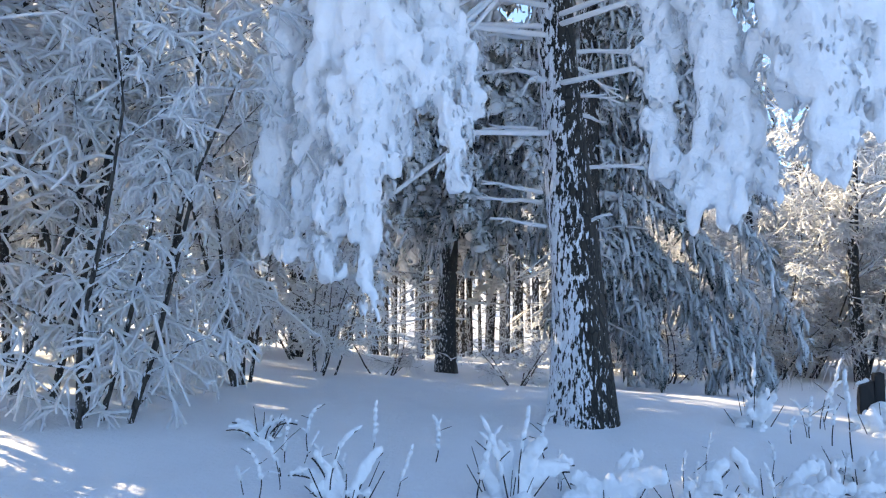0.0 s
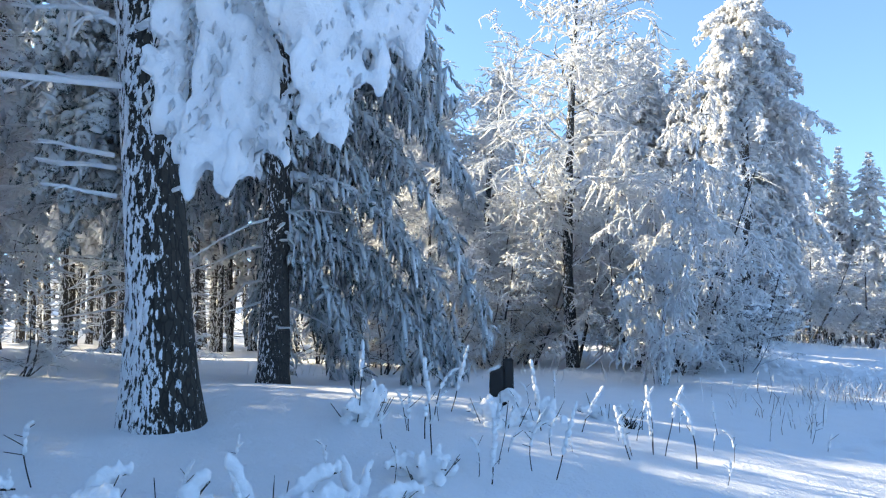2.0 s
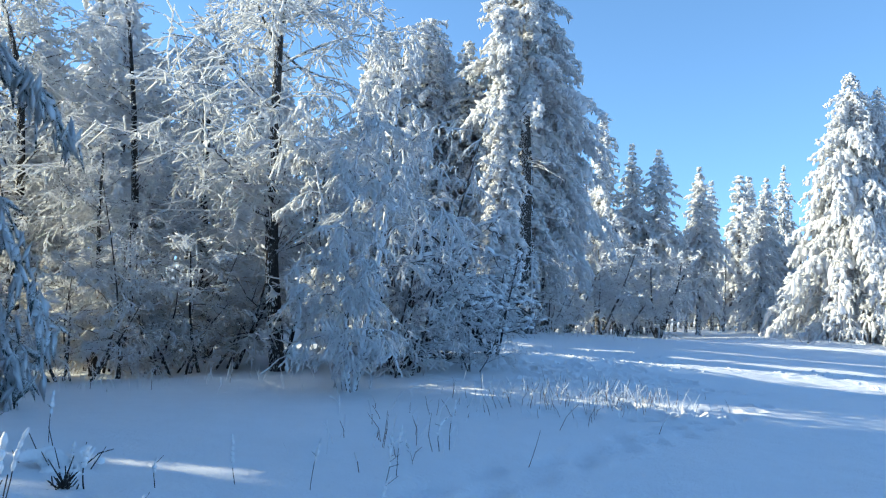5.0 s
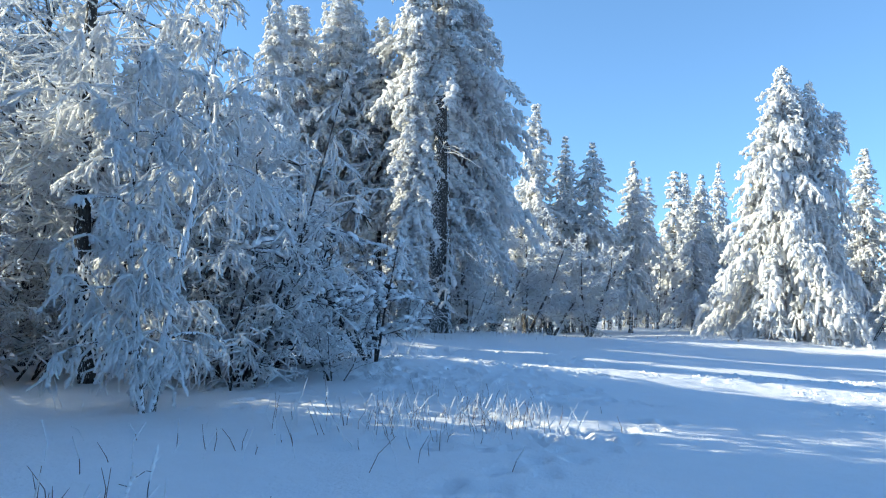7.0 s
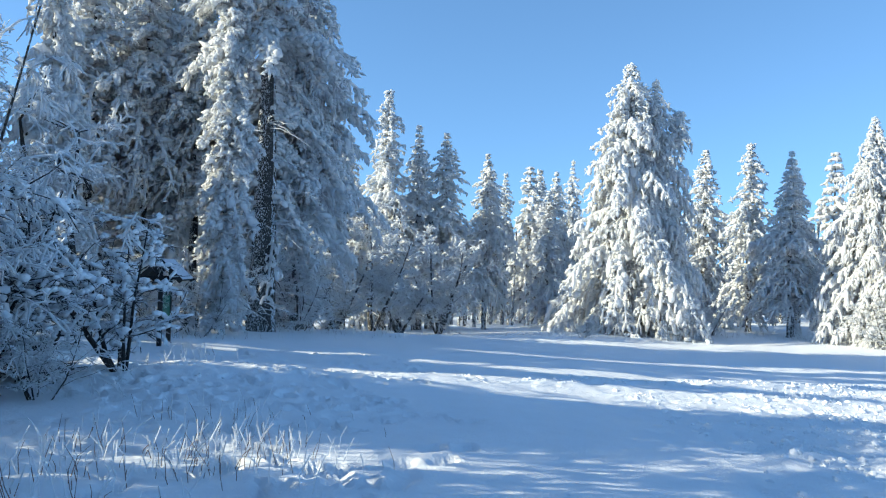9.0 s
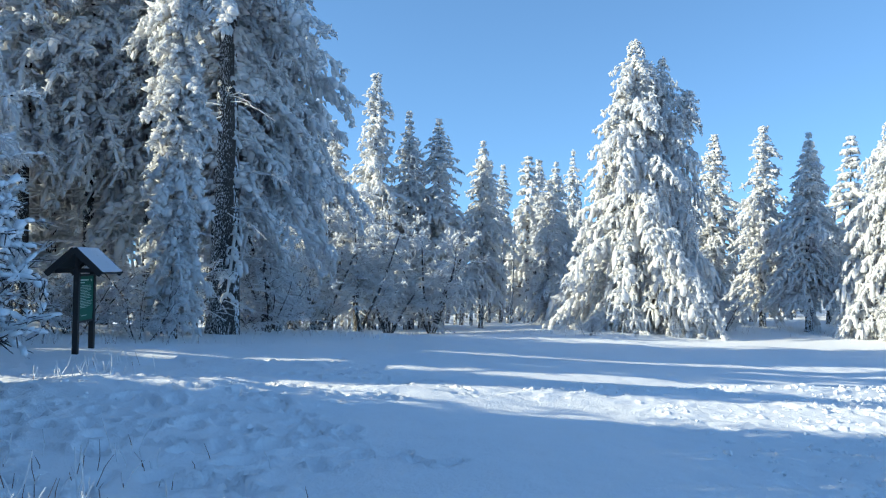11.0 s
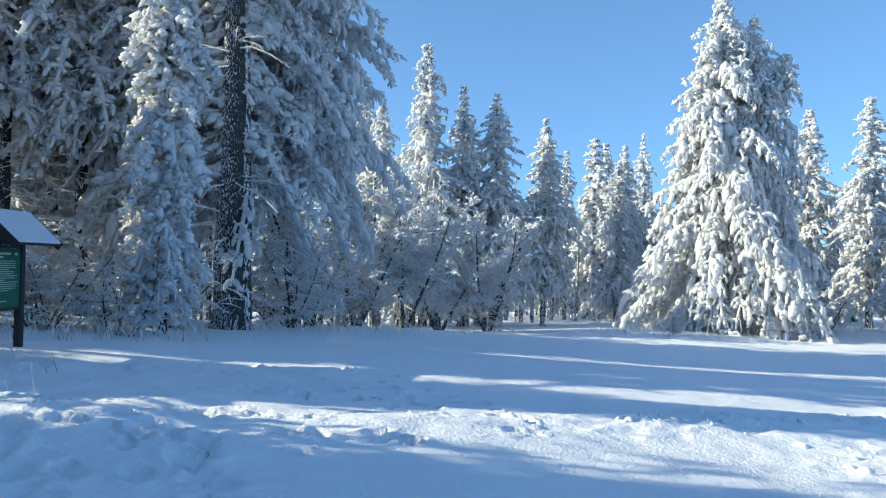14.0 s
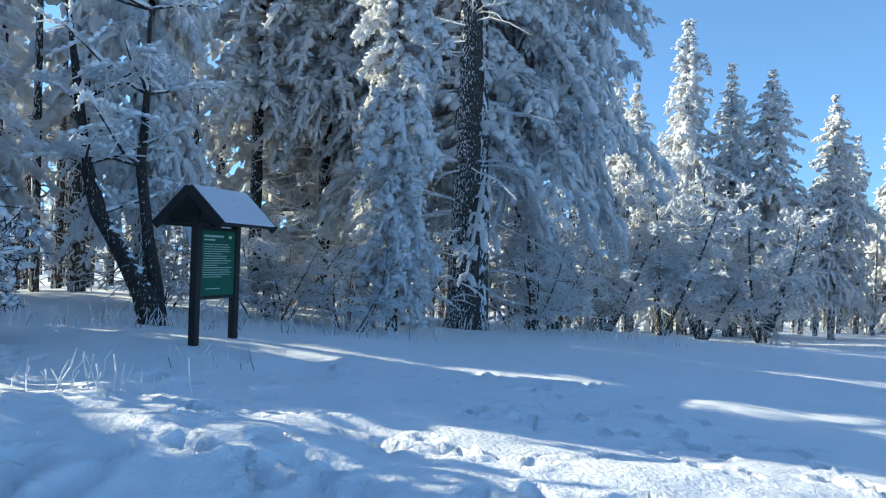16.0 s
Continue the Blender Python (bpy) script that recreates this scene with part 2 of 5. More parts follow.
def pipe(points, r0, r1, sides=5):
    """One bent tapered tube through points."""
    p = np.asarray(points, float)
    n = len(p)
    d = np.gradient(p, axis=0)
    d /= np.maximum(np.linalg.norm(d, axis=1, keepdims=True), 1e-6)
    u = np.cross(d, np.array([0.36, 0.93, 0.07]))
    u /= np.maximum(np.linalg.norm(u, axis=1, keepdims=True), 1e-6)
    w = np.cross(d, u)
    ang = np.arange(sides) * 2 * np.pi / sides
    r = np.linspace(r0, r1, n)[:, None, None]
    v = (p[:, None] + r * (u[:, None] * np.cos(ang)[None, :, None] + w[:, None] * np.sin(ang)[None, :, None])).reshape(-1, 3)
    f = []
    for i in range(n - 1):
        for j in range(sides):
            a, b = i * sides + j, i * sides + (j + 1) % sides
            f += [(a, b, b + sides), (a, b + sides, a + sides)]
    return v, np.array(f)


def trunk_mesh(name, rng, points, mat, sides=12, flare=1.5, knots=0.05):
    """A trunk along points (x, y, z, radius), with roots that spread and an uneven girth."""
    pts = np.array(points, float)
    z = np.linspace(0, 1, max(10, int(len(pts) * 7)))
    k = np.linspace(0, 1, len(pts))
    path = np.stack([np.interp(z, k, pts[:, i]) for i in range(4)], 1)
    ph = rng.uniform(0, 6.28, 4)
    v = []
    for i, (x, y, zz, r) in enumerate(path):
        h = zz - path[0][2]
        out = 1 + (flare - 1) * math.exp(-max(h, 0) / (1.6 * path[0][3] + 0.02))
        for j in range(sides):
            a = 6.2832 * j / sides
            q = r * out * (1 + knots * math.sin(3 * a + ph[0] + zz) + knots * math.sin(5 * a + ph[1] - 2 * zz) + knots * math.sin(2 * a + 3 * zz + ph[2]))
            v.append((x + q * math.cos(a), y + q * math.sin(a), zz))
    f = []
    for i in range(len(path) - 1):
        for j in range(sides):
            a, b = i * sides + j, i * sides + (j + 1) % sides
            f += [(a, b, b + sides), (a, b + sides, a + sides)]
    top = len(v)
    v.append(tuple(path[-1][:3]))
    f += [(top - sides + j, top - sides + (j + 1) % sides, top) for j in range(sides)]
    return fast_mesh(name, v, f, [mat])


# ---- ground ----
def lattice(xs, ys, seed):
    """Smooth value noise."""
    rng = np.random.default_rng(seed)
    table = rng.uniform(-1, 1, (256, 256))
    xi, yi = np.floor(xs).astype(int), np.floor(ys).astype(int)
    fx, fy = xs - xi, ys - yi
    fx, fy = fx * fx * (3 - 2 * fx), fy * fy * (3 - 2 * fy)
    g = lambda a, b: table[a % 256, b % 256]
    return (g(xi, yi) * (1 - fx) + g(xi + 1, yi) * fx) * (1 - fy) + (g(xi, yi + 1) * (1 - fx) + g(xi + 1, yi + 1) * fx) * fy


def sig(v):
    return 1.0 / (1.0 + np.exp(-np.clip(v, -40, 40)))


def base_height(x, y):
    x, y = np.asarray(x, float), np.asarray(y, float)
    far = np.maximum(x - 42.0, 0.0)
    z = -0.069 * np.minimum(x, 42.0) - 0.6 * (1 - np.exp(-far / 20.0))
    z = np.where(x < -6, 0.414 + 0.02 * (-6 - np.maximum(x, -60)), z)
    z = z - 0.1 * np.clip(y - 11.0, 0, 32) * sig((9.0 - x) / 2.5)
    z = z - 0.06 * np.clip(y - 35.0, 0, 60) * sig((x - 20.0) / 4.0)
    z = z + 0.24 * np.exp(-((x - 3.2) ** 2 / 16.0 + (y - 8.0) ** 2 / 10.0))
    z = z + 0.12 * np.exp(-((x - 19.5) ** 2 / 8.0 + (y - 25.0) ** 2 / 5.0))
    return z


def drift(x, y):
    return 0.05 * lattice(x / 3.1, y / 2.4, 3) + 0.10 * lattice(x / 9.0 + 40, y / 7.0, 4)


RIDGE = np.array([(15.5, 18.6), (18.2, 19.4), (20.2, 18.4), (24.0, 17.5), (30.0, 16.4), (38.0, 15.0)])


def beside(x, y, line):
    """Distance to a line of points."""
    best = np.full(np.shape(x), 1e9)
    for (ax, ay), (bx, by) in zip(line[:-1], line[1:]):
        dx, dy = bx - ax, by - ay
        s = np.clip(((x - ax) * dx + (y - ay) * dy) / (dx * dx + dy * dy), 0, 1)
        best = np.minimum(best, np.hypot(x - ax - s * dx, y - ay - s * dy))
    return best


def trampled(x, y):
    """How much the snow is trodden up: a bank along the way, and the open ground on its other side."""
    bank = np.exp(-(beside(x, y, RIDGE) / 0.75) ** 2) * (1 - 0.85 * sig((x - 20.6) / 0.3) * sig((24.6 - x) / 0.5))
    corner = 0.8 * np.exp(-((x - 17.9) / 1.7) ** 2 - ((y - 18.2) / 1.0) ** 2)
    other = sig((x - 21.5 - 0.9 * (y - 10.5)) / 0.5) * sig((15.6 - y) / 0.7) * sig((y - 5.0) / 1.5) * sig((46 - x) / 4.0)
    return np.clip(np.maximum(np.maximum(bank, corner), other) * (0.55 + 0.45 * sig(lattice(x / 1.8, y / 1.4, 8) * 8)), 0, 1)


PRINTS = np.random.default_rng(5)
STEPS = [(float(PRINTS.uniform(15, 25)), float(PRINTS.uniform(17, 23.5)), float(PRINTS.uniform(0, 3.14)), float(PRINTS.uniform(0.06, 0.1))) for _ in range(190)]
STEPS += [(9.0 + 0.45 * i + float(PRINTS.normal(0, 0.08)), 7.6 + 0.22 * i + 0.16 * (-1) ** i, 0.45, 0.14) for i in range(22)]
STEPS += [(float(PRINTS.uniform(11.5, 16.5)), float(PRINTS.uniform(11.0, 16.5)), float(PRINTS.uniform(0, 3.14)), float(PRINTS.uniform(0.07, 0.12))) for _ in range(110)]
STEPS += [(float(PRINTS.uniform(15.0, 20.0)), float(PRINTS.uniform(13.5, 18.5)), float(PRINTS.uniform(0, 3.14)), float(PRINTS.uniform(0.08, 0.14))) for _ in range(120)]
STEPS += [(-3.0 + 0.5 * i, 3.4 + 0.05 * i + 0.15 * (-1) ** i, 0.1, 0.12) for i in range(7)]


def height(x, y):
    x, y = np.asarray(x, float), np.asarray(y, float)
    z = base_height(x, y) + drift(x, y) + 0.012 * lattice(x * 1.9, y * 1.9, 11)
    t = trampled(x, y)
    lumps = 0.06 * lattice(x * 1.7, y * 1.9, 21) + 0.2 * (0.35 - np.abs(lattice(x * 2.3, y * 2.6, 22))) + 0.13 * (0.35 - np.abs(lattice(x * 5.1, y * 5.3, 23))) + 0.05 * lattice(x * 9.5, y * 9.5, 24)
    bank = 0.1 * np.exp(-(beside(x, y, RIDGE) / 0.9) ** 2)
    soft = 0.07 * lattice(x * 1.3 + 7, y * 1.5, 31) * np.exp(-((x - 19.5) / 5.5) ** 2 - ((y - 20.5) / 3.5) ** 2)
    return z + 0.5 * t * lumps + bank + soft


def prints(x, y, z):
    z = z.copy()
    for px, py, a, r in STEPS:
        near = np.abs(x - px) + np.abs(y - py) < 1.0
        if near.any():
            dx, dy = x[near] - px, y[near] - py
            u, w = dx * math.cos(a) + dy * math.sin(a), -dx * math.sin(a) + dy * math.cos(a)
            q = (u / (1.7 * r)) ** 2 + (w / (0.85 * r)) ** 2
            z[near] += -0.11 * np.exp(-q ** 2) + 0.03 * np.exp(-(q - 2.2) ** 2)
    return z


def on_ground(x, y):
    return float(height(x, y))


def graded(parts, far):
    """Grid lines: (from, to, spacing) in turn, then wider and wider steps out to far on both sides."""
    mid = np.concatenate([np.arange(a, b, s) for a, b, s in parts])
    out, step, p = [], parts[-1][2], parts[-1][1]
    while p < far:
        out.append(p)
        step *= 1.13
        p += step
    back, step, p = [], parts[0][2], parts[0][0] - parts[0][2]
    while p > -far:
        back.append(p)
        step *= 1.13
        p -= step
    return np.concatenate([[-far], back[::-1], mid, out, [far]])


gx, gy = np.meshgrid(graded([(-4.5, 14.0, 0.2), (14.0, 15.8, 0.1), (15.8, 25.0, 0.065), (25.0, 31.0, 0.12)], 2500), graded([(2.0, 10.0, 0.2), (10.0, 14.4, 0.13), (14.4, 21.6, 0.07), (21.6, 22.6, 0.13), (22.6, 28.0, 0.2)], 2500), indexing="ij")
nx, ny = gx.shape
gz = prints(gx.ravel(), gy.ravel(), height(gx.ravel(), gy.ravel()))
quad = np.arange(nx * ny).reshape(nx, ny)
q = np.stack([quad[:-1, :-1], quad[1:, :-1], quad[1:, 1:], quad[:-1, 1:]], -1).reshape(-1, 4)
ground = new("ground", fast_mesh("ground", np.stack([gx.ravel(), gy.ravel(), gz], 1), np.concatenate([q[:, [0, 1, 2]], q[:, [0, 2, 3]]]), [SNOW_GROUND]))
tagged(ground, "deep white snow, drifted smooth and trodden up along the way", "snow", kind="structure")


# ---- spruces ----
def spruce_boughs(rng, h, base, reach, gap, droop, bare=None, taper=0.72, step=0.34, sag=0.9, thick=1.0, fine=1.0, longest=0.95):
    """Boughs that arch out and hang: tubes for the coated boughs and their fingers, and the points from which sprays hang."""
    limbs, fingers, hang = [], [], []
    z = base
    phase, lobes = rng.uniform(0, 6.28, 3), rng.uniform(0.5, 1.3, 3)
    while z < h - 0.12:
        u = (z - base) / (h - base)
        n = int(rng.integers(5, 8)) if u < 0.88 else 4
        a0 = rng.uniform(0, 6.28)
        tier = 1.0 + 0.17 * math.sin(z * lobes[0] * 2.2 + phase[0])
        for i in range(n):
            a = a0 + 6.283 * i / n + rng.normal(0, 0.25)
            if bare and bare(a, z):
                continue
            uneven = tier * (1.0 + 0.16 * math.sin(2 * a + phase[1] + z * 0.4))
            L = reach * (1 - u) ** taper * uneven * rng.uniform(0.55, 1.15) + 0.1
            if u < 0.1:
                L *= 0.65 + 3.0 * u
            d = droop * rng.uniform(0.75, 1.3) * (1.1 - 0.75 * u)
            lift = rng.uniform(0.1, 0.35)
            out, side = np.array([math.cos(a), math.sin(a), 0.0]), np.array([-math.sin(a), math.cos(a), 0.0])
            bow = rng.normal(0, 0.12)

            def axis(s):
                return out * (L * s) + side * (bow * L * s * s) + np.array([0, 0, z + L * (lift * s - d * s * s)])

            k = max(2, int(round(L / 0.55)))
            w = thick * min(0.045 + 0.03 * L, 0.12)
            p = axis(0.08)
            for c in range(k):
                s = 0.08 + 0.92 * (c + 1) / k
                q = axis(s) + rng.normal(0, 0.03, 3) * min(L, 1.0)
                limbs.append((*p, *q, w * (1.1 - 0.75 * (c / k)) * rng.uniform(0.8, 1.25), w * (1.1 - 0.75 * (c + 1) / k)))
                p = q
            k = max(2, int(L / step))
            for c in range(k):
                s = (c + rng.uniform(0.25, 1.0)) / k
                p = axis(s)
                wide = 0.46 * L * (0.25 + s) * (1.1 - s) + 0.06
                for sd in (-1, 1):
                    f = min(wide, longest) * rng.uniform(0.45, 1.15)
                    aim = side * sd * rng.uniform(0.5, 1.0) + out * rng.uniform(0.25, 0.8)
                    q = p + aim * f * 0.62 + np.array([0, 0, -0.25 * f * rng.uniform(0.2, 1.8)])
                    e = q + aim * f * 0.3 + np.array([0, 0, -sag * f * rng.uniform(0.4, 1.2)])
                    r = thick * fine * rng.uniform(0.6, 1.4) * min(0.026 + 0.05 * f, 0.075)
                    fingers.append((*p, *q, r * 1.1, r))
                    fingers.append((*q, *e, r, r * 0.45))
                    hang.append((*(q if rng.uniform() < 0.6 else p), a + 0.6 * sd * s, s, L))
        z += gap * rng.uniform(0.7, 1.4) * (0.5 + 0.5 * (1 - u))
    return limbs, fingers, np.array(hang)


def spruce_crown(rng, tree, boughs, needles, coat, sprays=2, size=1.0, thin=1.0, strand=0.4, lean=0.45, load=1.0, wide=1.9, flat=0.62, knobs=1.0):
    """The coat of snow and rime on the boughs, and the sprays of needles below them."""
    limbs, fingers, hang = boughs
    lumps, lf = small_lumps(rng)
    axis = np.array(limbs)
    t = rng.uniform(0, 1, (len(axis), 2, 1))
    pos = (axis[:, None, :3] * (1 - t) + axis[:, None, 3:6] * t).reshape(-1, 3)
    k = load * np.repeat(axis[:, 6], 2) * rng.uniform(0.8, 1.9, len(pos))
    tips = np.array(fingers)[::2]
    pick = rng.uniform(0, 1, len(tips)) < knobs
    tips = tips[pick]
    at_tip = tips[:, :3] + (tips[:, 3:6] - tips[:, :3]) * rng.uniform(0.5, 1.25, (len(tips), 1)) + rng.normal(0, 0.03, (len(tips), 3))
    pos, k = np.concatenate([pos, at_tip]), np.concatenate([k, tips[:, 6] * rng.uniform(1.0, 2.0, len(tips))])
    pads = scatter(rng, lumps, lf, pos + np.array([0, 0, 0.02]) + rng.normal(0, 0.05, pos.shape), turn_z(rng.uniform(0, 6.28, len(pos))) @ tip_x(rng.normal(0, 0.5, len(pos))), np.stack([k, k * 1.6, k * 0.8], 1))
    v, f, _ = join(tubes(limbs, 5), paddles(rng, fingers, wide, flat), pads)
    tagged(mesh_part("snow_load", fast_mesh("snow_load", v, f, [coat]), tree, "thick white coat of snow and rime on the boughs"), kind="stuff")
    tufts, sf = tuft_shapes(rng)
    d = np.repeat(hang, sprays, 0)
    n = len(d)
    rot = turn_z(d[:, 3] - math.pi / 2 + rng.normal(0, 0.7, n)) @ tip_x(rng.normal(lean, 0.42, n))
    k = size * rng.uniform(0.5, 1.4, n) * np.clip(0.35 + d[:, 5] / 2.2, 0.35, 1.0)
    spread = rng.normal(0, 0.09, (n, 3)) * np.clip(d[:, 5:6] / 2.0, 0.12, 1.0)
    v, f = scatter(rng, tufts, sf, d[:, :3] + spread, rot, np.stack([0.075 * thin * k, 0.075 * thin * k, 0.72 * strand * k * (0.7 + 0.5 * d[:, 4])], 1))
    tagged(mesh_part("crown", fast_mesh("crown", v, f, [needles]), tree, "drooping sprays of needles white with rime"), kind="stuff")


def spruce(seed, h, base, reach, radius, gap=0.5, droop=0.6, bare=None, bark=BARK_FAR, needles=NEEDLES, coat=SNOW_THIN, label="", stub_to=None, stub_long=1.0, taper=0.72, step=0.34, sag=0.9, thick=1.0, fine=1.0, longest=0.95, twin=None, **crown):
    rng = np.random.default_rng(seed)
    tree = new("spruce_tree")
    mesh_part("trunk", trunk_mesh("trunk", rng, [(0, 0, -0.4, radius), (0.02, 0, h * 0.35, radius * 0.78), (0, 0.03, h * 0.7, radius * 0.42), (0, 0, h * 0.98, 0.03)], bark, 14), tree)
    limbs, fingers, hang = spruce_boughs(rng, h, base, reach, gap, droop, bare, taper, step, sag, thick, fine, longest)
    if twin:
        # a leader that leans out from the upper crown
        l2, f2, h2 = spruce_boughs(rng, h * 0.13, h * 0.01, reach * 0.24, gap * 0.8, droop, None, taper, step, sag, thick, fine)
        move = np.array([twin[0], twin[1], h * twin[2]])
        shift = lambda rows: [tuple(np.array(q[:3]) + move) + tuple(np.array(q[3:6]) + move) + tuple(q[6:]) for q in rows]
        limbs, fingers = limbs + shift(l2) + [(0, 0, h * (twin[2] - 0.14), *move, 0.12, 0.09), (*move, *(move + np.array([0, 0, h * 0.125])), 0.09, 0.04)], fingers + shift(f2)
        h2[:, :3] += move
        hang = np.concatenate([hang, h2])
    spruce_crown(rng, tree, (limbs, fingers, hang), needles, coat, **crown)
    stubs = []
    top = stub_to or base + 1.0
    for _ in range(int(top * 6)):
        z, a, L = rng.uniform(0.9, top), rng.uniform(0, 6.28), rng.uniform(0.3, 1.5) * stub_long
        r = radius * (1 - z / h)
        p, d = np.array([r * 0.8 * math.cos(a), r * 0.8 * math.sin(a), z]), np.array([math.cos(a), math.sin(a), rng.uniform(-0.35, 0.25)])
        for i in range(3):
            e = p + d * L / 3
            stubs.append((*p, *e, 0.03 - 0.006 * i, 0.024 - 0.006 * i))
            if stub_long > 1.0 and i:
                for sd in (-1, 1):
                    stubs.append((*p, *(p + (d + np.array([-d[1], d[0], rng.normal(-0.1, 0.2)]) * sd * 0.8) * L * 0.2), 0.016, 0.007))
            p, d = e, d + rng.normal(0, 0.2, 3) + np.array([0, 0, -0.12])
    if stubs:
        tagged(mesh_part("dead_wood", fast_mesh("dead_wood", *tubes(stubs, 3), [RIME]), tree, "thin dead branches furred with rime"), kind="stuff")
    return tagged(tree, label or "tall spruce bowed under thick white snow", "tree", "snow-laden spruces")


# ---- frosted broadleaf trees and shrubs ----
def grow(rng, stems, levels, droop, spread, dense, reach=0.42, low=0.18, last=1, limb=0.42):
    """Stems, limbs and twigs as tube rows, by level."""
    out = [[] for _ in range(levels + 1)]

    def shoot(p, d, L, r, level):
        n = 4 if level < 2 else 3 if level < levels else last
        q, pts = p, [p]
        for i in range(n):
            d = d + rng.normal(0, (0.09, 0.24, 0.3, 0.3)[level], 3) + np.array([0, 0, (0.05 if level == 0 else -droop * (0.25 * level))])
            d = d / np.linalg.norm(d)
            e = q + d * L / n
            ra, rb = r * (1 - 0.75 * i / n), r * (1 - 0.75 * (i + 1) / n)
            out[level].append((*q, *e, ra, rb))
            q = e
            pts.append(q)
        if level >= levels:
            return
        count = dense[level] if level else int(5 + dense[0] * L)
        for c in range(count):
            s = rng.uniform(low if level == 0 else 0.1, 1.0)
            i = min(int(s * n), n - 1)
            at = pts[i] + (pts[i + 1] - pts[i]) * (s * n - i)
            a = rng.uniform(0, 6.283)
            side = np.array([math.cos(a), math.sin(a), 0.35 if level == 0 else rng.uniform(-0.5, 0.35)])
            nd = d * (0.45 if level == 0 else 0.8) + side * spread
            nd /= np.linalg.norm(nd)
            ratio = (reach if level == 0 else 0.48) * rng.uniform(0.5, 1.25)
            shoot(at, nd, max(L * ratio * (1.15 - 0.5 * s), 0.14), max(r * (limb if level == 0 else 0.42) * (1.1 - 0.5 * s), 0.007), level + 1)

    for p, d, L, r in stems:
        shoot(np.array(p, float), np.array(d, float) / np.linalg.norm(d), L, r, 0)
    return out


def frosted(seed, name, stems, droop, spread, label, category, group="", levels=3, rime=1.0, pads=0.0, twig_mat=None, stem_mat=None, limb_mat=None, dense=(2.4, 8, 8, 6), reach=0.42, low=0.18, last=1, tips=0.0, tip=0.03, limb=0.42):
    rng = np.random.default_rng(seed)
    rows = grow(rng, stems, levels, droop, spread, dense, reach, low, last, limb)
    plant = new(name)
    for i in range(len(stems)):
        mesh_part("trunk" if len(stems) < 3 else "stem", fast_mesh("stem", *tubes(rows[0][4 * i:4 * i + 4], 7), [stem_mat or BARK_LIMB]), plant)
    v, f = tubes(rows[1], 5)
    tagged(mesh_part("limb_frame", fast_mesh("limb_frame", v, f, [limb_mat or BARK_WHITE]), plant, "dark limbs thick with snow"), kind="stuff")
    fine = np.array([r for lv in rows[2:] for r in lv])
    fine[:, 6:8] = np.maximum(fine[:, 6:8], 0.004) + 0.006 * rime * rng.uniform(0.5, 1.5, (len(fine), 1))
    v, f = tubes(fine, 3)
    if tips:
        # knots of rime along the twigs
        seg = fine[rng.uniform(0, 1, len(fine)) < tips]
        k = tip * rng.uniform(0.5, 1.5, len(seg))
        lumps, lf = small_lumps(rng)
        t = rng.uniform(0.3, 1.0, (len(seg), 1))
        d = seg[:, 3:6] - seg[:, :3]
        rot = turn_z(np.arctan2(d[:, 1], d[:, 0]) - math.pi / 2) @ tip_x(np.arcsin(np.clip(d[:, 2] / np.maximum(np.linalg.norm(d, axis=1), 1e-4), -1, 1)))
        v, f, _ = join((v, f), scatter(rng, lumps, lf, seg[:, :3] * (1 - t) + seg[:, 3:6] * t, rot, np.stack([k, k * 2.2, k], 1)))
    tagged(mesh_part("twig_crown", fast_mesh("twig_crown", v, f, [twig_mat or RIME]), plant, "fine twigs furred white with rime"), kind="stuff")
    if pads:
        seg = np.array(rows[1] + rows[2])
        seg = seg[rng.uniform(0, 1, len(seg)) < pads]
        mid = (seg[:, :3] + seg[:, 3:6]) / 2
        d = seg[:, 3:6] - seg[:, :3]
        L = np.linalg.norm(d, axis=1)
        lumps, lf = clump_shapes(rng)
        rot = turn_z(np.arctan2(d[:, 1], d[:, 0]) - math.pi / 2) @ tip_x(np.arcsin(np.clip(d[:, 2] / L, -1, 1)))
        w = rng.uniform(0.035, 0.08, len(seg))
        v, f = scatter(rng, lumps, lf, mid + np.array([0, 0, 0.03]), rot, np.stack([w, L * 0.55, w * 0.8], 1))
        tagged(mesh_part("snow_load", fast_mesh("snow_load", v, f, [SNOW]), plant, "pads of snow along the branches"), kind="stuff")
    return tagged(plant, label, category, group)


def at(x, y, turn=0.0, size=1.0, sink=0.0, dz=0.0):
    return pose(x, y, on_ground(x, y) - sink + dz, 0, 0, turn) @ Matrix.Diagonal((size, size, size, 1.0))


def stems(rng, n, spread, L, r, lean):
    out = []
    for i in range(n):
        a = rng.uniform(0, 6.283)
        out.append(((spread * rng.uniform(0, 1) * math.cos(a), spread * rng.uniform(0, 1) * math.sin(a), -0.2), (lean * math.cos(a), lean * math.sin(a), 1.0), L * rng.uniform(0.65, 1.1), r * rng.uniform(0.7, 1.2)))
    return out


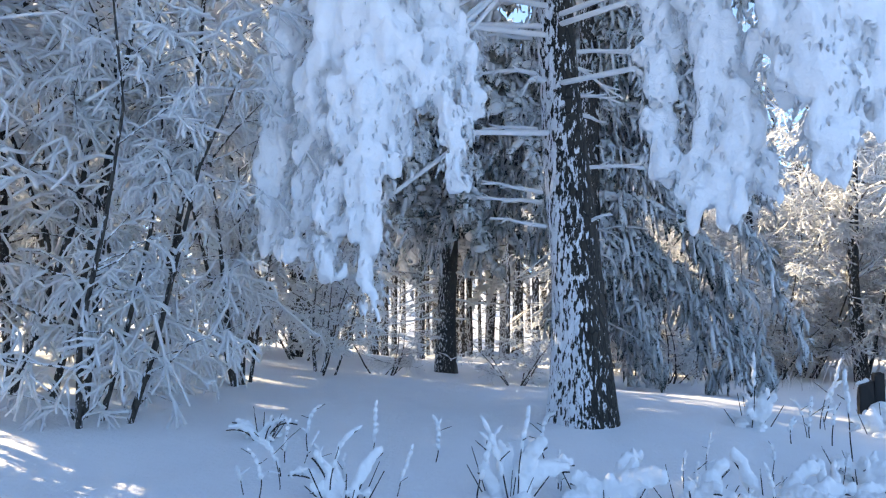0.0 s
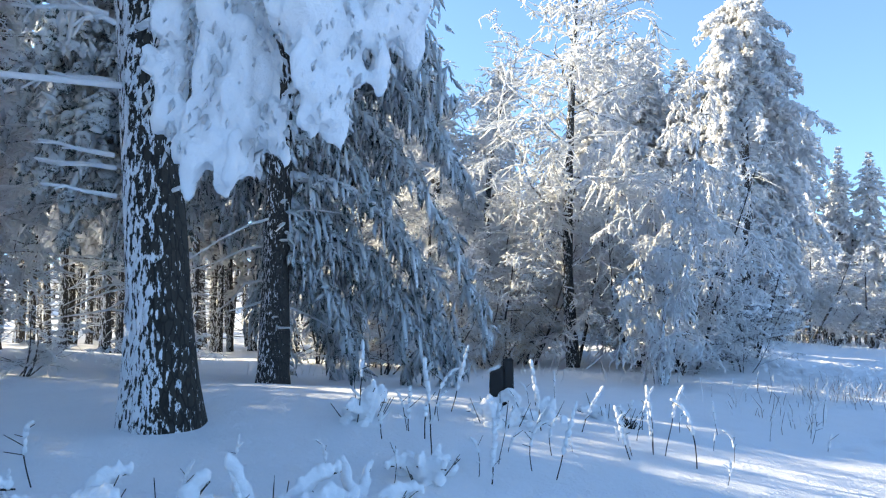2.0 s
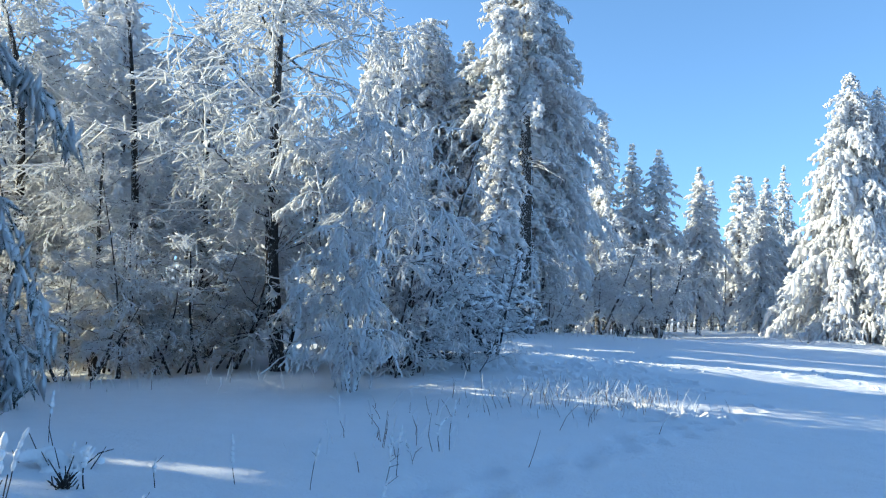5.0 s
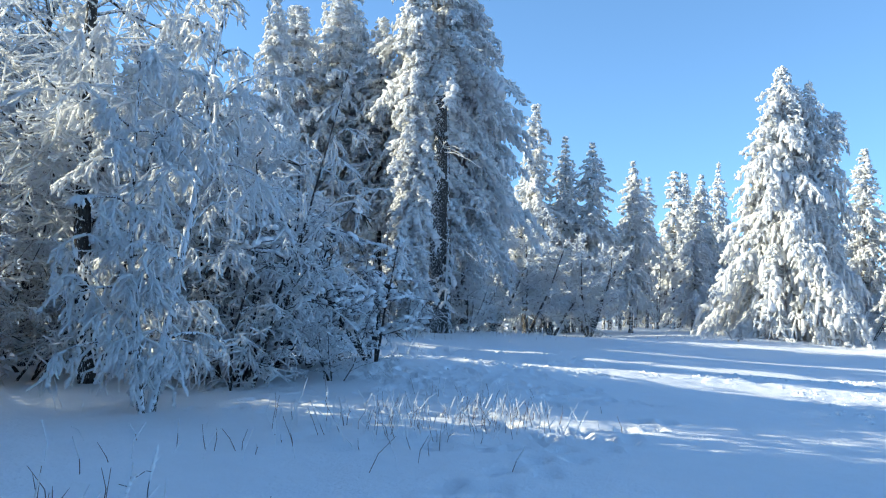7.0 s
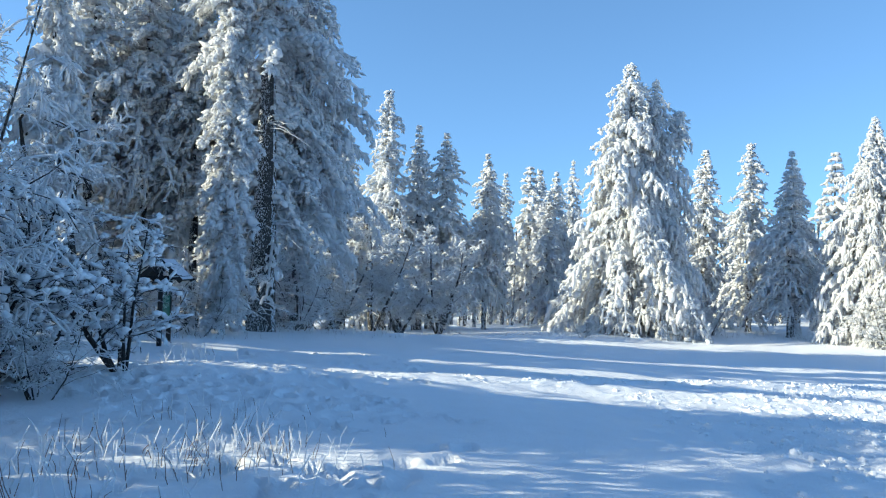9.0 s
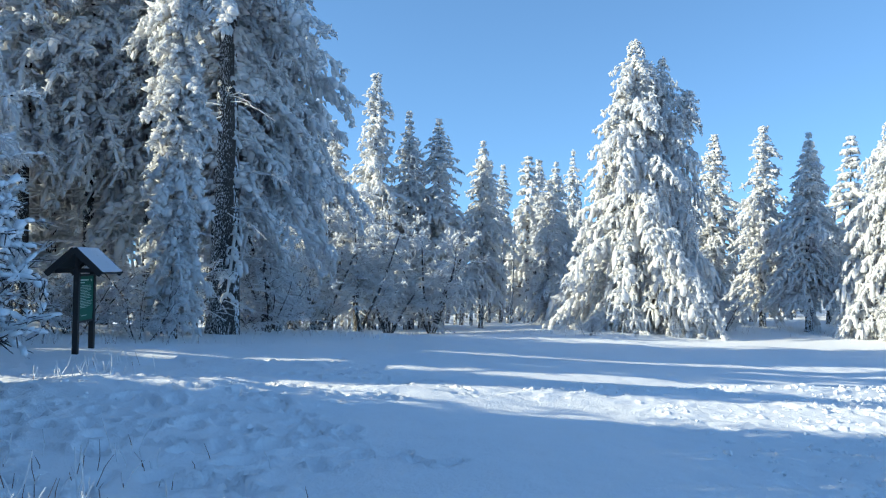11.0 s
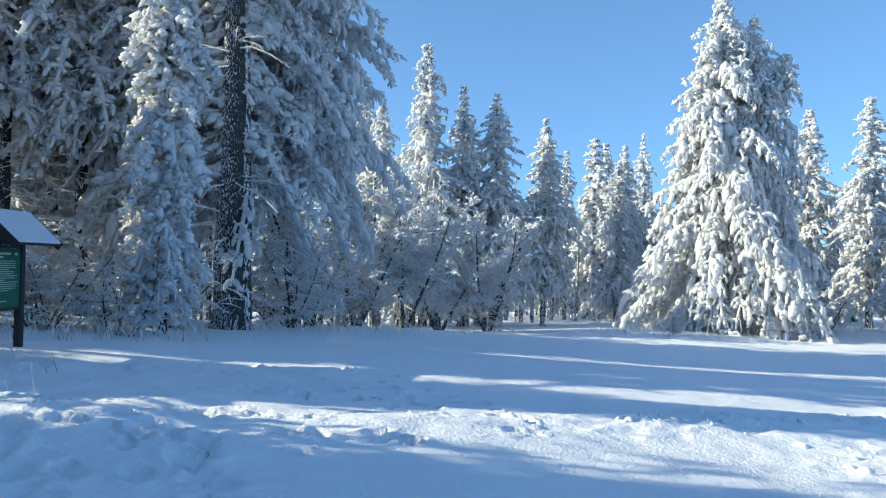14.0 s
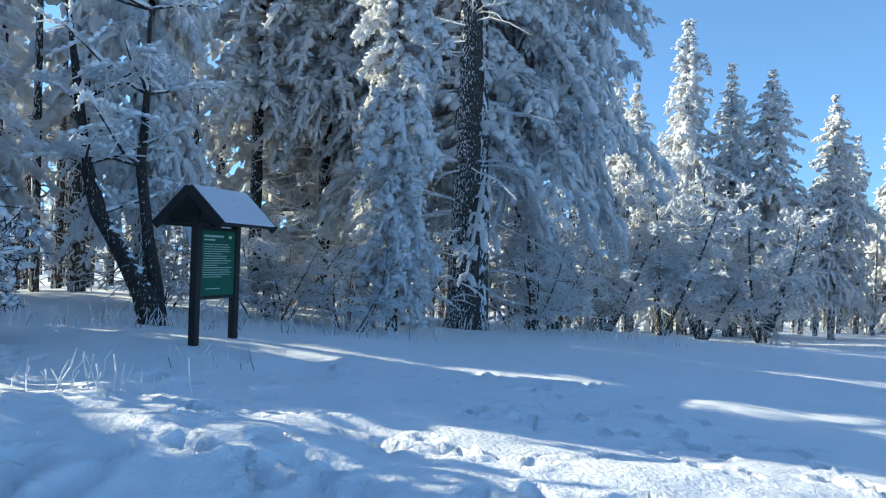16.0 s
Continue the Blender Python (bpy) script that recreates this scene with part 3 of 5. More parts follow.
# ---- the old spruce beside the way ----
def frozen_slab(rng, chains):
    """Heavy hanging snow: lumps along each chain (x, y, z top, x, y, z foot, width), to be melted into one skin."""
    sets = []
    for x0, y0, z0, x1, y1, z1, w in chains:
        w *= 0.74
        n = int(70 * (z0 - z1) * w / 0.4)
        s = rng.uniform(0, 1, n) ** 0.9
        s[0], s[1] = 0.0, 1.0
        p = np.stack([x0 + (x1 - x0) * s, y0 + (y1 - y0) * s, z0 + (z1 - z0) * s], 1) + rng.normal(0, 0.24 * w, (n, 3)) * np.array([1, 0.8, 0.4])
        lumps, lf = clump_shapes(rng, 2, 8, 0.2)
        k = w * rng.uniform(0.12, 0.36, n) * (1.05 - 0.4 * s)
        sets.append(scatter(rng, lumps, lf, p, turn_z(rng.uniform(0, 6.28, n)), np.stack([k, k * 0.8, k * rng.uniform(1.5, 3.0, n)], 1)))
    v, f, _ = join(*sets)
    return v, f


WRINKLE = bpy.data.textures.new("snow_wrinkle", "CLOUDS")
WRINKLE.noise_scale, WRINKLE.noise_depth = 0.11, 3


def skin(name, v, f, mat, parent, voxel, label=""):
    me = fast_mesh(name, v, f, [mat])
    ob = mesh_part(name, me, parent, label)
    r = ob.modifiers.new("melt", "REMESH")
    r.mode, r.voxel_size, r.use_smooth_shade = "VOXEL", voxel, True
    s = ob.modifiers.new("soften", "SMOOTH")
    s.factor, s.iterations = 0.5, 3
    d = ob.modifiers.new("wrinkle", "DISPLACE")
    d.texture, d.strength, d.mid_level = WRINKLE, 0.045, 0.5
    return ob


def old_spruce():
    """Thick leaning trunk; long boughs hang out towards the way with slabs of snow."""
    rng = np.random.default_rng(41)
    tree = new("spruce_tree")
    foot = np.array([1.46, 7.42, on_ground(1.46, 7.42)])
    tree.matrix_world = pose(*foot)
    mesh_part("trunk", trunk_mesh("trunk", rng, [(0, 0, -0.3, 0.30), (-0.12, 0.02, 1.6, 0.255), (-0.27, 0.05, 3.2, 0.205), (-0.42, 0.05, 5.2, 0.17), (-0.5, 0.0, 9, 0.12), (-0.5, 0, 14, 0.03)], BARK_NEAR, 28, 1.45, 0.035), tree)
    # hanging boughs, in metres of the place: top, foot, width
    left = [(-1.5, 6.7, 3.9, -1.55, 6.75, 1.8, 0.42), (-1.2, 6.5, 3.2, -1.25, 6.4, 1.7, 0.36), (-1.0, 6.4, 4.1, -1.05, 6.3, 2.7, 0.5), (-0.85, 6.0, 3.1, -0.95, 5.9, 1.5, 0.32),
            (-0.6, 6.0, 3.4, -0.66, 5.8, 1.9, 0.42), (-0.6, 5.9, 2.1, -0.58, 5.8, 1.22, 0.26), (-0.6, 6.3, 4.2, -0.45, 6.0, 3.0, 0.6), (-0.1, 6.5, 4.1, -0.1, 6.0, 3.0, 0.5),
            (-0.05, 6.1, 3.5, 0.12, 5.83, 2.25, 0.32), (-0.3, 6.1, 3.4, -0.33, 5.9, 2.4, 0.34), (0.15, 6.2, 3.6, 0.25, 6.0, 2.8, 0.3)]
    right = [(1.6, 5.6, 3.9, 1.64, 5.36, 2.25, 0.34), (1.98, 5.2, 3.3, 1.8, 5.19, 2.05, 0.36), (2.05, 5.2, 3.2, 2.06, 5.1, 2.0, 0.42), (2.1, 5.15, 2.6, 2.3, 5.07, 2.1, 0.3),
             (2.3, 4.95, 4.0, 2.35, 4.85, 2.8, 0.5), (2.5, 4.8, 3.6, 2.49, 4.65, 2.25, 0.4), (2.75, 4.75, 3.6, 2.72, 4.7, 2.5, 0.34), (2.9, 4.95, 4.0, 2.95, 4.9, 2.9, 0.5), (1.85, 5.5, 4.2, 1.9, 5.3, 3.3, 0.5)]
    for chains in (left, right):
        chains = [tuple(np.array(c[:3]) - foot) + tuple(np.array(c[3:6]) - foot) + (c[6],) for c in chains]
        v, f = frozen_slab(rng, chains)
        skin("snow_load", v, f, SNOW, tree, 0.024, "heavy hanging slabs of snow on the boughs")
        rows = []
        for x0, y0, z0, x1, y1, z1, w in chains:
            for _ in range(int(560 * (z0 - z1) * w)):
                s = rng.uniform(0, 1.0)
                a = rng.uniform(0, 6.28)
                q = w * rng.uniform(0.25, 0.62)
                rows.append((x0 + (x1 - x0) * s + q * math.cos(a), y0 + (y1 - y0) * s + 0.04 + 0.8 * q * math.sin(a), z0 + (z1 - z0) * s + 0.05, a))
        b = np.array(rows)
        tufts, sf = tuft_shapes(rng)
        n = len(b)
        k = rng.uniform(0.5, 1.4, n)
        v, f = scatter(rng, tufts, sf, b[:, :3], turn_z(b[:, 3] - math.pi / 2) @ tip_x(rng.normal(0.3, 0.35, n)), np.stack([0.016 * k, 0.016 * k, 0.075 * k], 1))
        tagged(mesh_part("crown", fast_mesh("crown", v, f, [NEEDLES]), tree, "drooping green sprays half white with rime"), kind="stuff")
        for x0, y0, z0, *_ in chains:
            arm = [(-0.35, 0.0, z0 + 0.9, x0 * 0.5 - 0.15, y0 * 0.5, z0 + 0.75, 0.03, 0.025), (x0 * 0.5 - 0.15, y0 * 0.5, z0 + 0.75, x0, y0, z0 - 0.05, 0.025, 0.015)]
            mesh_part("bough", fast_mesh("bough", *tubes(arm, 7), [RIME]), tree)
    limbs, fingers, hang = spruce_boughs(rng, 13.0, 5.3, 2.5, 0.36, 0.9, step=0.16, sag=0.5, thick=0.7, longest=0.4)
    spruce_crown(rng, tree, ([(r[0] - 0.45, *r[1:3], r[3] - 0.45, *r[4:]) for r in limbs], [(r[0] - 0.45, *r[1:3], r[3] - 0.45, *r[4:]) for r in fingers], hang - np.array([0.45, 0, 0, 0, 0, 0])), NEEDLES, SNOW_THIN, sprays=3, strand=0.22, thin=0.7, load=0.7)
    # dead side branches with rime on their upper side
    for z, a, L in ((2.55, 0.1, 0.75), (2.3, 3.3, 0.7), (3.3, 0.25, 0.5), (3.75, 0.15, 0.95), (3.6, 0.5, 0.6), (2.95, 3.0, 0.7), (3.5, 3.4, 0.75), (3.9, 2.9, 0.8), (1.95, 3.4, 0.45), (2.2, 3.0, 0.85), (3.1, 0.3, 0.4), (2.0, -0.4, 0.3), (3.4, 4.0, 0.5)):
        dead = []
        p = np.array([-0.1 - 0.07 * z + 0.2 * math.cos(a), 0.2 * math.sin(a), z])
        d = np.array([math.cos(a), math.sin(a), 0.12])
        for i in range(4):
            e = p + d * L / 4
            dead.append((*p, *e, 0.026 - 0.004 * i, 0.022 - 0.004 * i))
            if i > 0:
                for s in (-1, 1):
                    w = d + np.array([-d[1], d[0], 0]) * s * 0.7 + rng.normal(0, 0.3, 3)
                    dead.append((*p, *(p + w * L * 0.16), 0.014, 0.008))
            p, d = e, d + rng.normal(0, 0.22, 3) + np.array([0, 0, -0.12])
        mesh_part("dead_branch", fast_mesh("dead_branch", *tubes(dead, 6), [RIME]), tree, "bare side branch thick with rime")
    return tagged(tree, "thick leaning spruce trunk under slabs of hanging snow", "tree", "snow-laden spruces")


old_spruce()

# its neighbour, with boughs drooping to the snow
# needles and coat in the colours that carry painted shade
second = spruce(42, 14.0, 1.9, 3.0, 0.25, 0.32, 1.2, bare=lambda a, z: (z < 5.6 and math.cos(a + 1.75) > 0.15) or (z < 8.8 and math.cos(a - 4.07) > 0.0) or (z < 2.8 and math.cos(a - 3.3) > -0.1), bark=BARK_TALL, needles=NEEDLES_SHADED, coat=COAT_SHADED, step=0.13, sag=1.3, thick=0.7, fine=0.85, longest=0.42, sprays=5, thin=0.5, strand=0.4, lean=0.05, load=0.6, wide=1.15, flat=0.8,
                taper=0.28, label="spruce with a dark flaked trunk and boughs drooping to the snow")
second.matrix_world = at(2.6, 13.25)
# same shade-coloured needles and coat here
behind = spruce(43, 14.5, 3.7, 2.7, 0.22, 0.42, 1.0, bark=BARK_TALL, needles=NEEDLES_SHADED, coat=COAT_SHADED, step=0.22, sag=0.5, thick=1.1, longest=0.6, sprays=3, thin=0.8, strand=0.3, lean=0.15,
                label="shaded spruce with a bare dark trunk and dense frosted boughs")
behind.matrix_world = at(0.1, 16.0)

# ---- snow-laden spruces round the clearing ----
full = [spruce(60, 16.0, 0.7, 5.4, 0.26, 0.42, 1.1, taper=0.74, step=0.34, sag=1.0, thick=1.15, sprays=1, twin=(1.6, -2.6, 0.7))]
slim = [spruce(70 + i, 16.0, b, r, 0.2, 0.56, d, taper=0.9, step=0.52, sag=1.1, thick=1.3, knobs=0.7, sprays=1) for i, (b, r, d) in enumerate(((1.6, 3.6, 0.85), (2.6, 3.2, 0.8), (3.2, 3.6, 0.85)))]
bare = [spruce(80 + i, 16.0, b, 3.0, 0.2, 0.95, 0.8, taper=0.85, step=1.1, sag=1.0, thick=2.0, knobs=0.5, sprays=1, size=1.5, thin=1.4, label="forest spruce with a bare trunk and a white crown") for i, b in enumerate((5.5, 7.0, 4.5))]
tall = [spruce(90, 18.0, 4.6, 5.0, 0.43, 0.42, 1.15, bare=lambda a, z: z < 11.0 and math.cos(a - 4.3) > -0.2, bark=BARK_TALL, stub_to=9.0, stub_long=1.7, taper=0.6, step=0.2, sag=0.5, thick=1.25, longest=0.6, sprays=2, label="great spruce with a dark flaked trunk and hanging white boughs")]
edge = spruce(97, 16.0, 6.8, 3.2, 0.2, 0.5, 1.0, taper=0.8, step=0.34, sag=0.7, thick=1.2, longest=0.7, sprays=1, stub_to=8.5, stub_long=2.1, bark=BARK_TALL, label="spruce at the forest edge with dead lower branches")
column = spruce(95, 14.5, 0.7, 0.85, 0.12, 0.36, 1.3, taper=0.12, step=0.17, sag=1.0, thick=1.35, sprays=1, label="narrow spruce hung with curtains of white boughs")
skirt = spruce(98, 16.0, 5.4, 4.4, 0.2, 0.44, 0.9, taper=0.55, step=0.3, sag=0.8, thick=1.15, longest=0.7, sprays=1, bark=BARK_TALL, stub_to=5.0, stub_long=1.4, label="dense spruce with a lifted skirt of hanging white boughs")
column.matrix_world = at(23.3, 29.7, 60)
mesh_part("trunk", trunk_mesh("trunk", np.random.default_rng(4), [(0.42, -0.18, -0.4, 0.2), (0.36, -0.1, 5.0, 0.15), (0.3, 0, 10.0, 0.08), (0.3, 0, 13.0, 0.03)], BARK_FAR, 12), tall[0], "paler second trunk")
USED = set()


def stand(kind, x, y, h, turn, wide=1.0):
    m = at(x, y, turn, h / 16.0) @ Matrix.Diagonal((wide, wide, 1, 1))
    if kind.name in USED:
        return copy_thing(kind, m @ Matrix.Diagonal((*(1 / s for s in kind.scale), 1.0)))
    USED.add(kind.name)
    kind.matrix_basis = m
    return kind


for kind, x, y, h, turn, wide in (
        (full[0], 54.9, 34.6, 18.8, 20, 0.95), (full[0], 56.4, 33.6, 17.8, 140, 0.75),
        (tall[0], 25.6, 31.4, 16.2, 0, 1.0), (edge, 24.2, 34.6, 14.6, 0, 1.0), (skirt, 28.7, 34.0, 15.6, 130, 0.9),
        # those at x -8.6 and -9.6 are added to keep sun off the slabs
        (skirt, 24.0, 38.5, 17.2, 10, 0.9), (slim[0], 22.6, 41.0, 17.0, 0, 1.0), (edge, 20.6, 36.4, 14.8, 200, 1.1), (edge, 22.6, 36.0, 15.2, 80, 1.1), (slim[2], -8.6, 7.2, 16, 0, 1.0), (slim[0], -9.6, 4.4, 16, 90, 1.0), (slim[2], 5.6, 26.0, 10.0, 40, 0.9), (slim[2], 17.9, 31.0, 13.5, 10, 0.7), (slim[1], 13.4, 33.6, 12.0, 10, 1.0),
        (slim[0], 45.0, 49.1, 18.3, 30, 1.0), (slim[1], 44.4, 55.6, 17.6, 0, 0.9), (slim[2], 44.3, 53.3, 15.5, 90, 0.9), (slim[1], 47.5, 48.5, 15.8, 200, 1.0), (slim[2], 49.2, 47.2, 15.2, 310, 1.1),
        (slim[0], 71.7, 64.4, 17.8, 70, 0.9), (slim[1], 74.2, 64.7, 17.6, 120, 0.9), (slim[0], 70.8, 56.5, 16.5, 220, 1.1), (slim[2], 73.5, 56.5, 16.4, 15, 1.0), (slim[1], 77.7, 57.6, 18.4, 45, 0.8),
        (slim[0], 69.6, 37.0, 15.4, 90, 1.2), (slim[0], 67.8, 32.2, 15.0, 330, 1.1), (slim[2], 65.3, 28.0, 13.4, 33, 1.0), (slim[2], 66.7, 28.4, 13.0, 180, 1.1), (full[0], 65.0, 22.5, 15.2, 250, 0.8),
        (slim[1], 63.5, 19.0, 14.5, 60, 1.1), (slim[0], 60.5, 46.5, 12.0, 160, 1.1), (slim[2], 53.0, 46.5, 14.0, 260, 1.0), (slim[0], 62.4, 48.0, 5.2, 40, 1.3)):
    stand(kind, x, y, h, turn, wide)

# the wood round the clearing; lanes left open along the sun's direction let it shine through to the snow
LANES = ((8.0, 11.2), (14.6, 15.4), (17.5, 23.4), (25.2, 28.2), (30.6, 32.6), (36.5, 39.0), (53.0, 56.0))
pick = random.Random(9)
woods = []


def grow_wood(n, spot):
    for _ in range(n):
        for _try in range(40):
            x, y = spot()
            across = 0.53 * x + 0.848 * y
            if all((x - a) ** 2 + (y - b) ** 2 > 5.0 for a, b in woods) and not any(a - 0.5 < across < b + 0.5 for a, b in LANES):
                woods.append((x, y))
                stand(pick.choice(bare), x, y, pick.uniform(13, 17), pick.uniform(0, 360), pick.uniform(0.85, 1.15))
                break


for x0, x1, y0, y1, n in ((24, 44, 44, 66, 9), (52, 66, 52, 72, 5), (76, 98, 22, 66, 8), (8, 22, 38, 56, 9)):
    grow_wood(n, lambda: (pick.uniform(x0, x1), pick.uniform(y0, y1)))


def upsun(c, a):
    return 0.53 * c - 0.848 * a, 0.848 * c + 0.53 * a


# wood added towards the sun, largely out of view, to shade the snow between lanes
for c0, c1, a0, a1, n in ((-8, 9.4, 10, 24, 16), (11.5, 18, 15, 32, 15), (23, 26, 15, 32, 8), (29, 37, 12, 30, 14)):
    grow_wood(n, lambda: upsun(pick.uniform(c0, c1), pick.uniform(a0, a1)))


# single trees added only as sun blockers, where a lit strip should end
for kind, c, a, h in ((bare[0], 29.3, 9.0, 14.0), (bare[1], 29.5, 15.0, 15.5), (bare[2], 29.2, 21.0, 16.0), (bare[0], 24.4, 18.0, 15.0), (bare[1], 24.2, 26.0, 16.0), (bare[2], 34.8, 12.0, 15.0), (slim[1], 9.5, 18.5, 7.6), (slim[0], 10.7, 19.0, 8.2), (slim[1], 11.6, 13.0, 8.0)):
    stand(kind, *upsun(c, a), h, pick.uniform(0, 360), 0.7)


def far_woods():
    """The wood behind, too far to tell tree from tree."""
    rng = np.random.default_rng(19)
    n = 300
    ang, dist = rng.uniform(math.radians(-12), math.radians(150), n), rng.uniform(72, 125, n)
    x, y = 18 + dist * np.cos(ang), 12 + dist * np.sin(ang)
    z, h = base_height(x, y), rng.uniform(7.5, 11.5, n)
    trunks = tubes(np.stack([x, y, z - 0.5, x, y, z + h * 0.9, np.full(n, 0.2), np.full(n, 0.06)], 1), 5)
    tufts, sf = tuft_shapes(rng)
    m = 28
    u = rng.uniform(0.12, 1.0, (n, m))
    r, a = 2.0 * (1.05 - u) * rng.uniform(0.3, 1.0, (n, m)), rng.uniform(0, 6.28, (n, m))
    pos = np.stack([x[:, None] + r * np.cos(a), y[:, None] + r * np.sin(a), z[:, None] + h[:, None] * u], -1).reshape(-1, 3)
    k = rng.uniform(0.6, 1.3, len(pos))
    crowns = scatter(rng, tufts, sf, pos, turn_z(a.ravel()) @ tip_x(rng.normal(0.3, 0.3, len(pos))), np.stack([0.45 * k, 0.45 * k, 1.3 * k], 1))
    v, f, idx = join(trunks, crowns)
    tagged(new("far_woods", fast_mesh("far_woods", v, f, [BARK_FAR, NEEDLES], idx)), "distant frosted spruce forest behind the clearing", "forest", kind="stuff")


far_woods()


def undergrowth():
    """Trunks and dead lower branches deep in the wood, where no crown can be seen."""
    rng = np.random.default_rng(23)
    trunks, dead = [], []
    for x0, x1, y0, y1, n in ((-15, 20, 34, 60, 120), (24, 50, 46, 66, 80), (52, 98, 52, 74, 90), (74, 98, 20, 50, 60)):
        for _ in range(n):
            x, y = rng.uniform(x0, x1), rng.uniform(y0, y1)
            z, r = float(base_height(x, y)), rng.uniform(0.1, 0.22)
            lean = rng.normal(0, 0.25, 2)
            trunks.append((x, y, z - 0.3, x + lean[0], y + lean[1], z + 9.0, r, r * 0.6))
            for _ in range(14):
                h, a, L = rng.uniform(0.5, 6.5), rng.uniform(0, 6.28), rng.uniform(0.5, 1.9)
                p = np.array([x + lean[0] * h / 9, y + lean[1] * h / 9, z + h])
                q = p + np.array([math.cos(a), math.sin(a), rng.uniform(-0.5, 0.3)]) * L * 0.6
                e = q + np.array([math.cos(a), math.sin(a), rng.uniform(-0.9, 0.1)]) * L * 0.5
                dead += [(*p, *q, 0.03, 0.024), (*q, *e, 0.024, 0.016)]
    v, f, idx = join(tubes(trunks, 7), tubes(dead, 3))
    tagged(new("forest_undergrowth", fast_mesh("forest_undergrowth", v, f, [BARK_FAR, TWIG_GREY], idx)), "dim tangle of trunks and dead branches inside the forest", "forest", kind="stuff")


undergrowth()

# ---- frosted broadleaf trees and shrubs ----
rs = np.random.default_rng(77)
birch = [frosted(100, "frosted_tree", [((0, 0, -0.2), (0.03, 0.02, 1), 9.8, 0.17), ((0.1, 0.1, -0.2), (0.3, 0.1, 1), 5.0, 0.05)], 0.3, 0.95, "bare dark-trunked tree, its crown furred white with rime", "tree", "frosted bare trees", dense=(5.5, 8, 7, 5), rime=1.6, reach=0.32, low=0.16, limb=0.24, stem_mat=BARK_TALL, limb_mat=BARK_WHITE, tips=0.5, tip=0.026),
         frosted(101, "frosted_tree", [((0, 0, -0.2), (0.02, -0.02, 1), 6.6, 0.09), ((0.12, 0.1, -0.2), (0.16, 0.1, 1), 5.4, 0.07), ((-0.1, 0.05, -0.2), (-0.12, 0.1, 1), 5.0, 0.06)], 0.7, 0.85, "shaggy bare tree with rime hanging from every twig", "tree", "frosted bare trees", dense=(3.6, 7, 6, 4), rime=2.2, last=2, reach=0.3, low=0.08, stem_mat=BARK_WHITE, tips=0.5, tip=0.03)]
shrub = [frosted(110 + i, "frosted_shrub", stems(rs, 6, 0.5, 3.4, 0.03, 0.5), 0.35, 0.95, "thicket shrub of fine twigs white with rime", "shrub", "frosted shrubs", dense=(1.6, 5, 5, 4), rime=1.5, stem_mat=BARK_LIMB, limb_mat=BARK_LIMB, tips=0.4, tip=0.022) for i in range(3)]
thicket = [frosted(140 + i, "frosted_tree", stems(rs, 4, 0.5, 5.2, 0.045, 0.28), 0.5, 0.85, "young many-stemmed tree with long strands of rime", "tree", "frosted bare trees", dense=(2.4, 5, 5, 4), rime=1.6, last=2, reach=0.34, low=0.05, stem_mat=BARK_LIMB, limb_mat=BARK_WHITE, tips=0.25, tip=0.018) for i in range(2)]
tawny = frosted(150, "frosted_shrub", stems(rs, 6, 0.5, 3.2, 0.03, 0.5), 0.4, 0.95, "shrub with tawny dead twigs dusted with frost", "shrub", "frosted shrubs", dense=(2.0, 6, 6, 5), rime=0.8, twig_mat=TWIG_TAWNY, tips=0.3, tip=0.02)
round_tree = [frosted(120 + i, "frosted_tree", [((0, 0, -0.2), (0.1 * i, 0.1, 1), 6.0, 0.16)] + stems(rs, 3, 0.2, 5.5, 0.09, 0.45), 0.15, 1.0, "round bare tree with a white frosted crown", "tree", "frosted bare trees", dense=(2.0, 7, 6, 5), rime=2.2, stem_mat=BARK_LIMB, tips=0.6, tip=0.05) for i in range(2)]


def plant(kind, x, y, size, turn, wide=1.0):
    m = at(x, y, turn, size) @ Matrix.Diagonal((wide, wide, 1, 1))
    if kind.name in USED:
        return copy_thing(kind, m @ Matrix.Diagonal((*(1 / s for s in kind.scale), 1.0)))
    USED.add(kind.name)
    kind.matrix_basis = m
    return kind


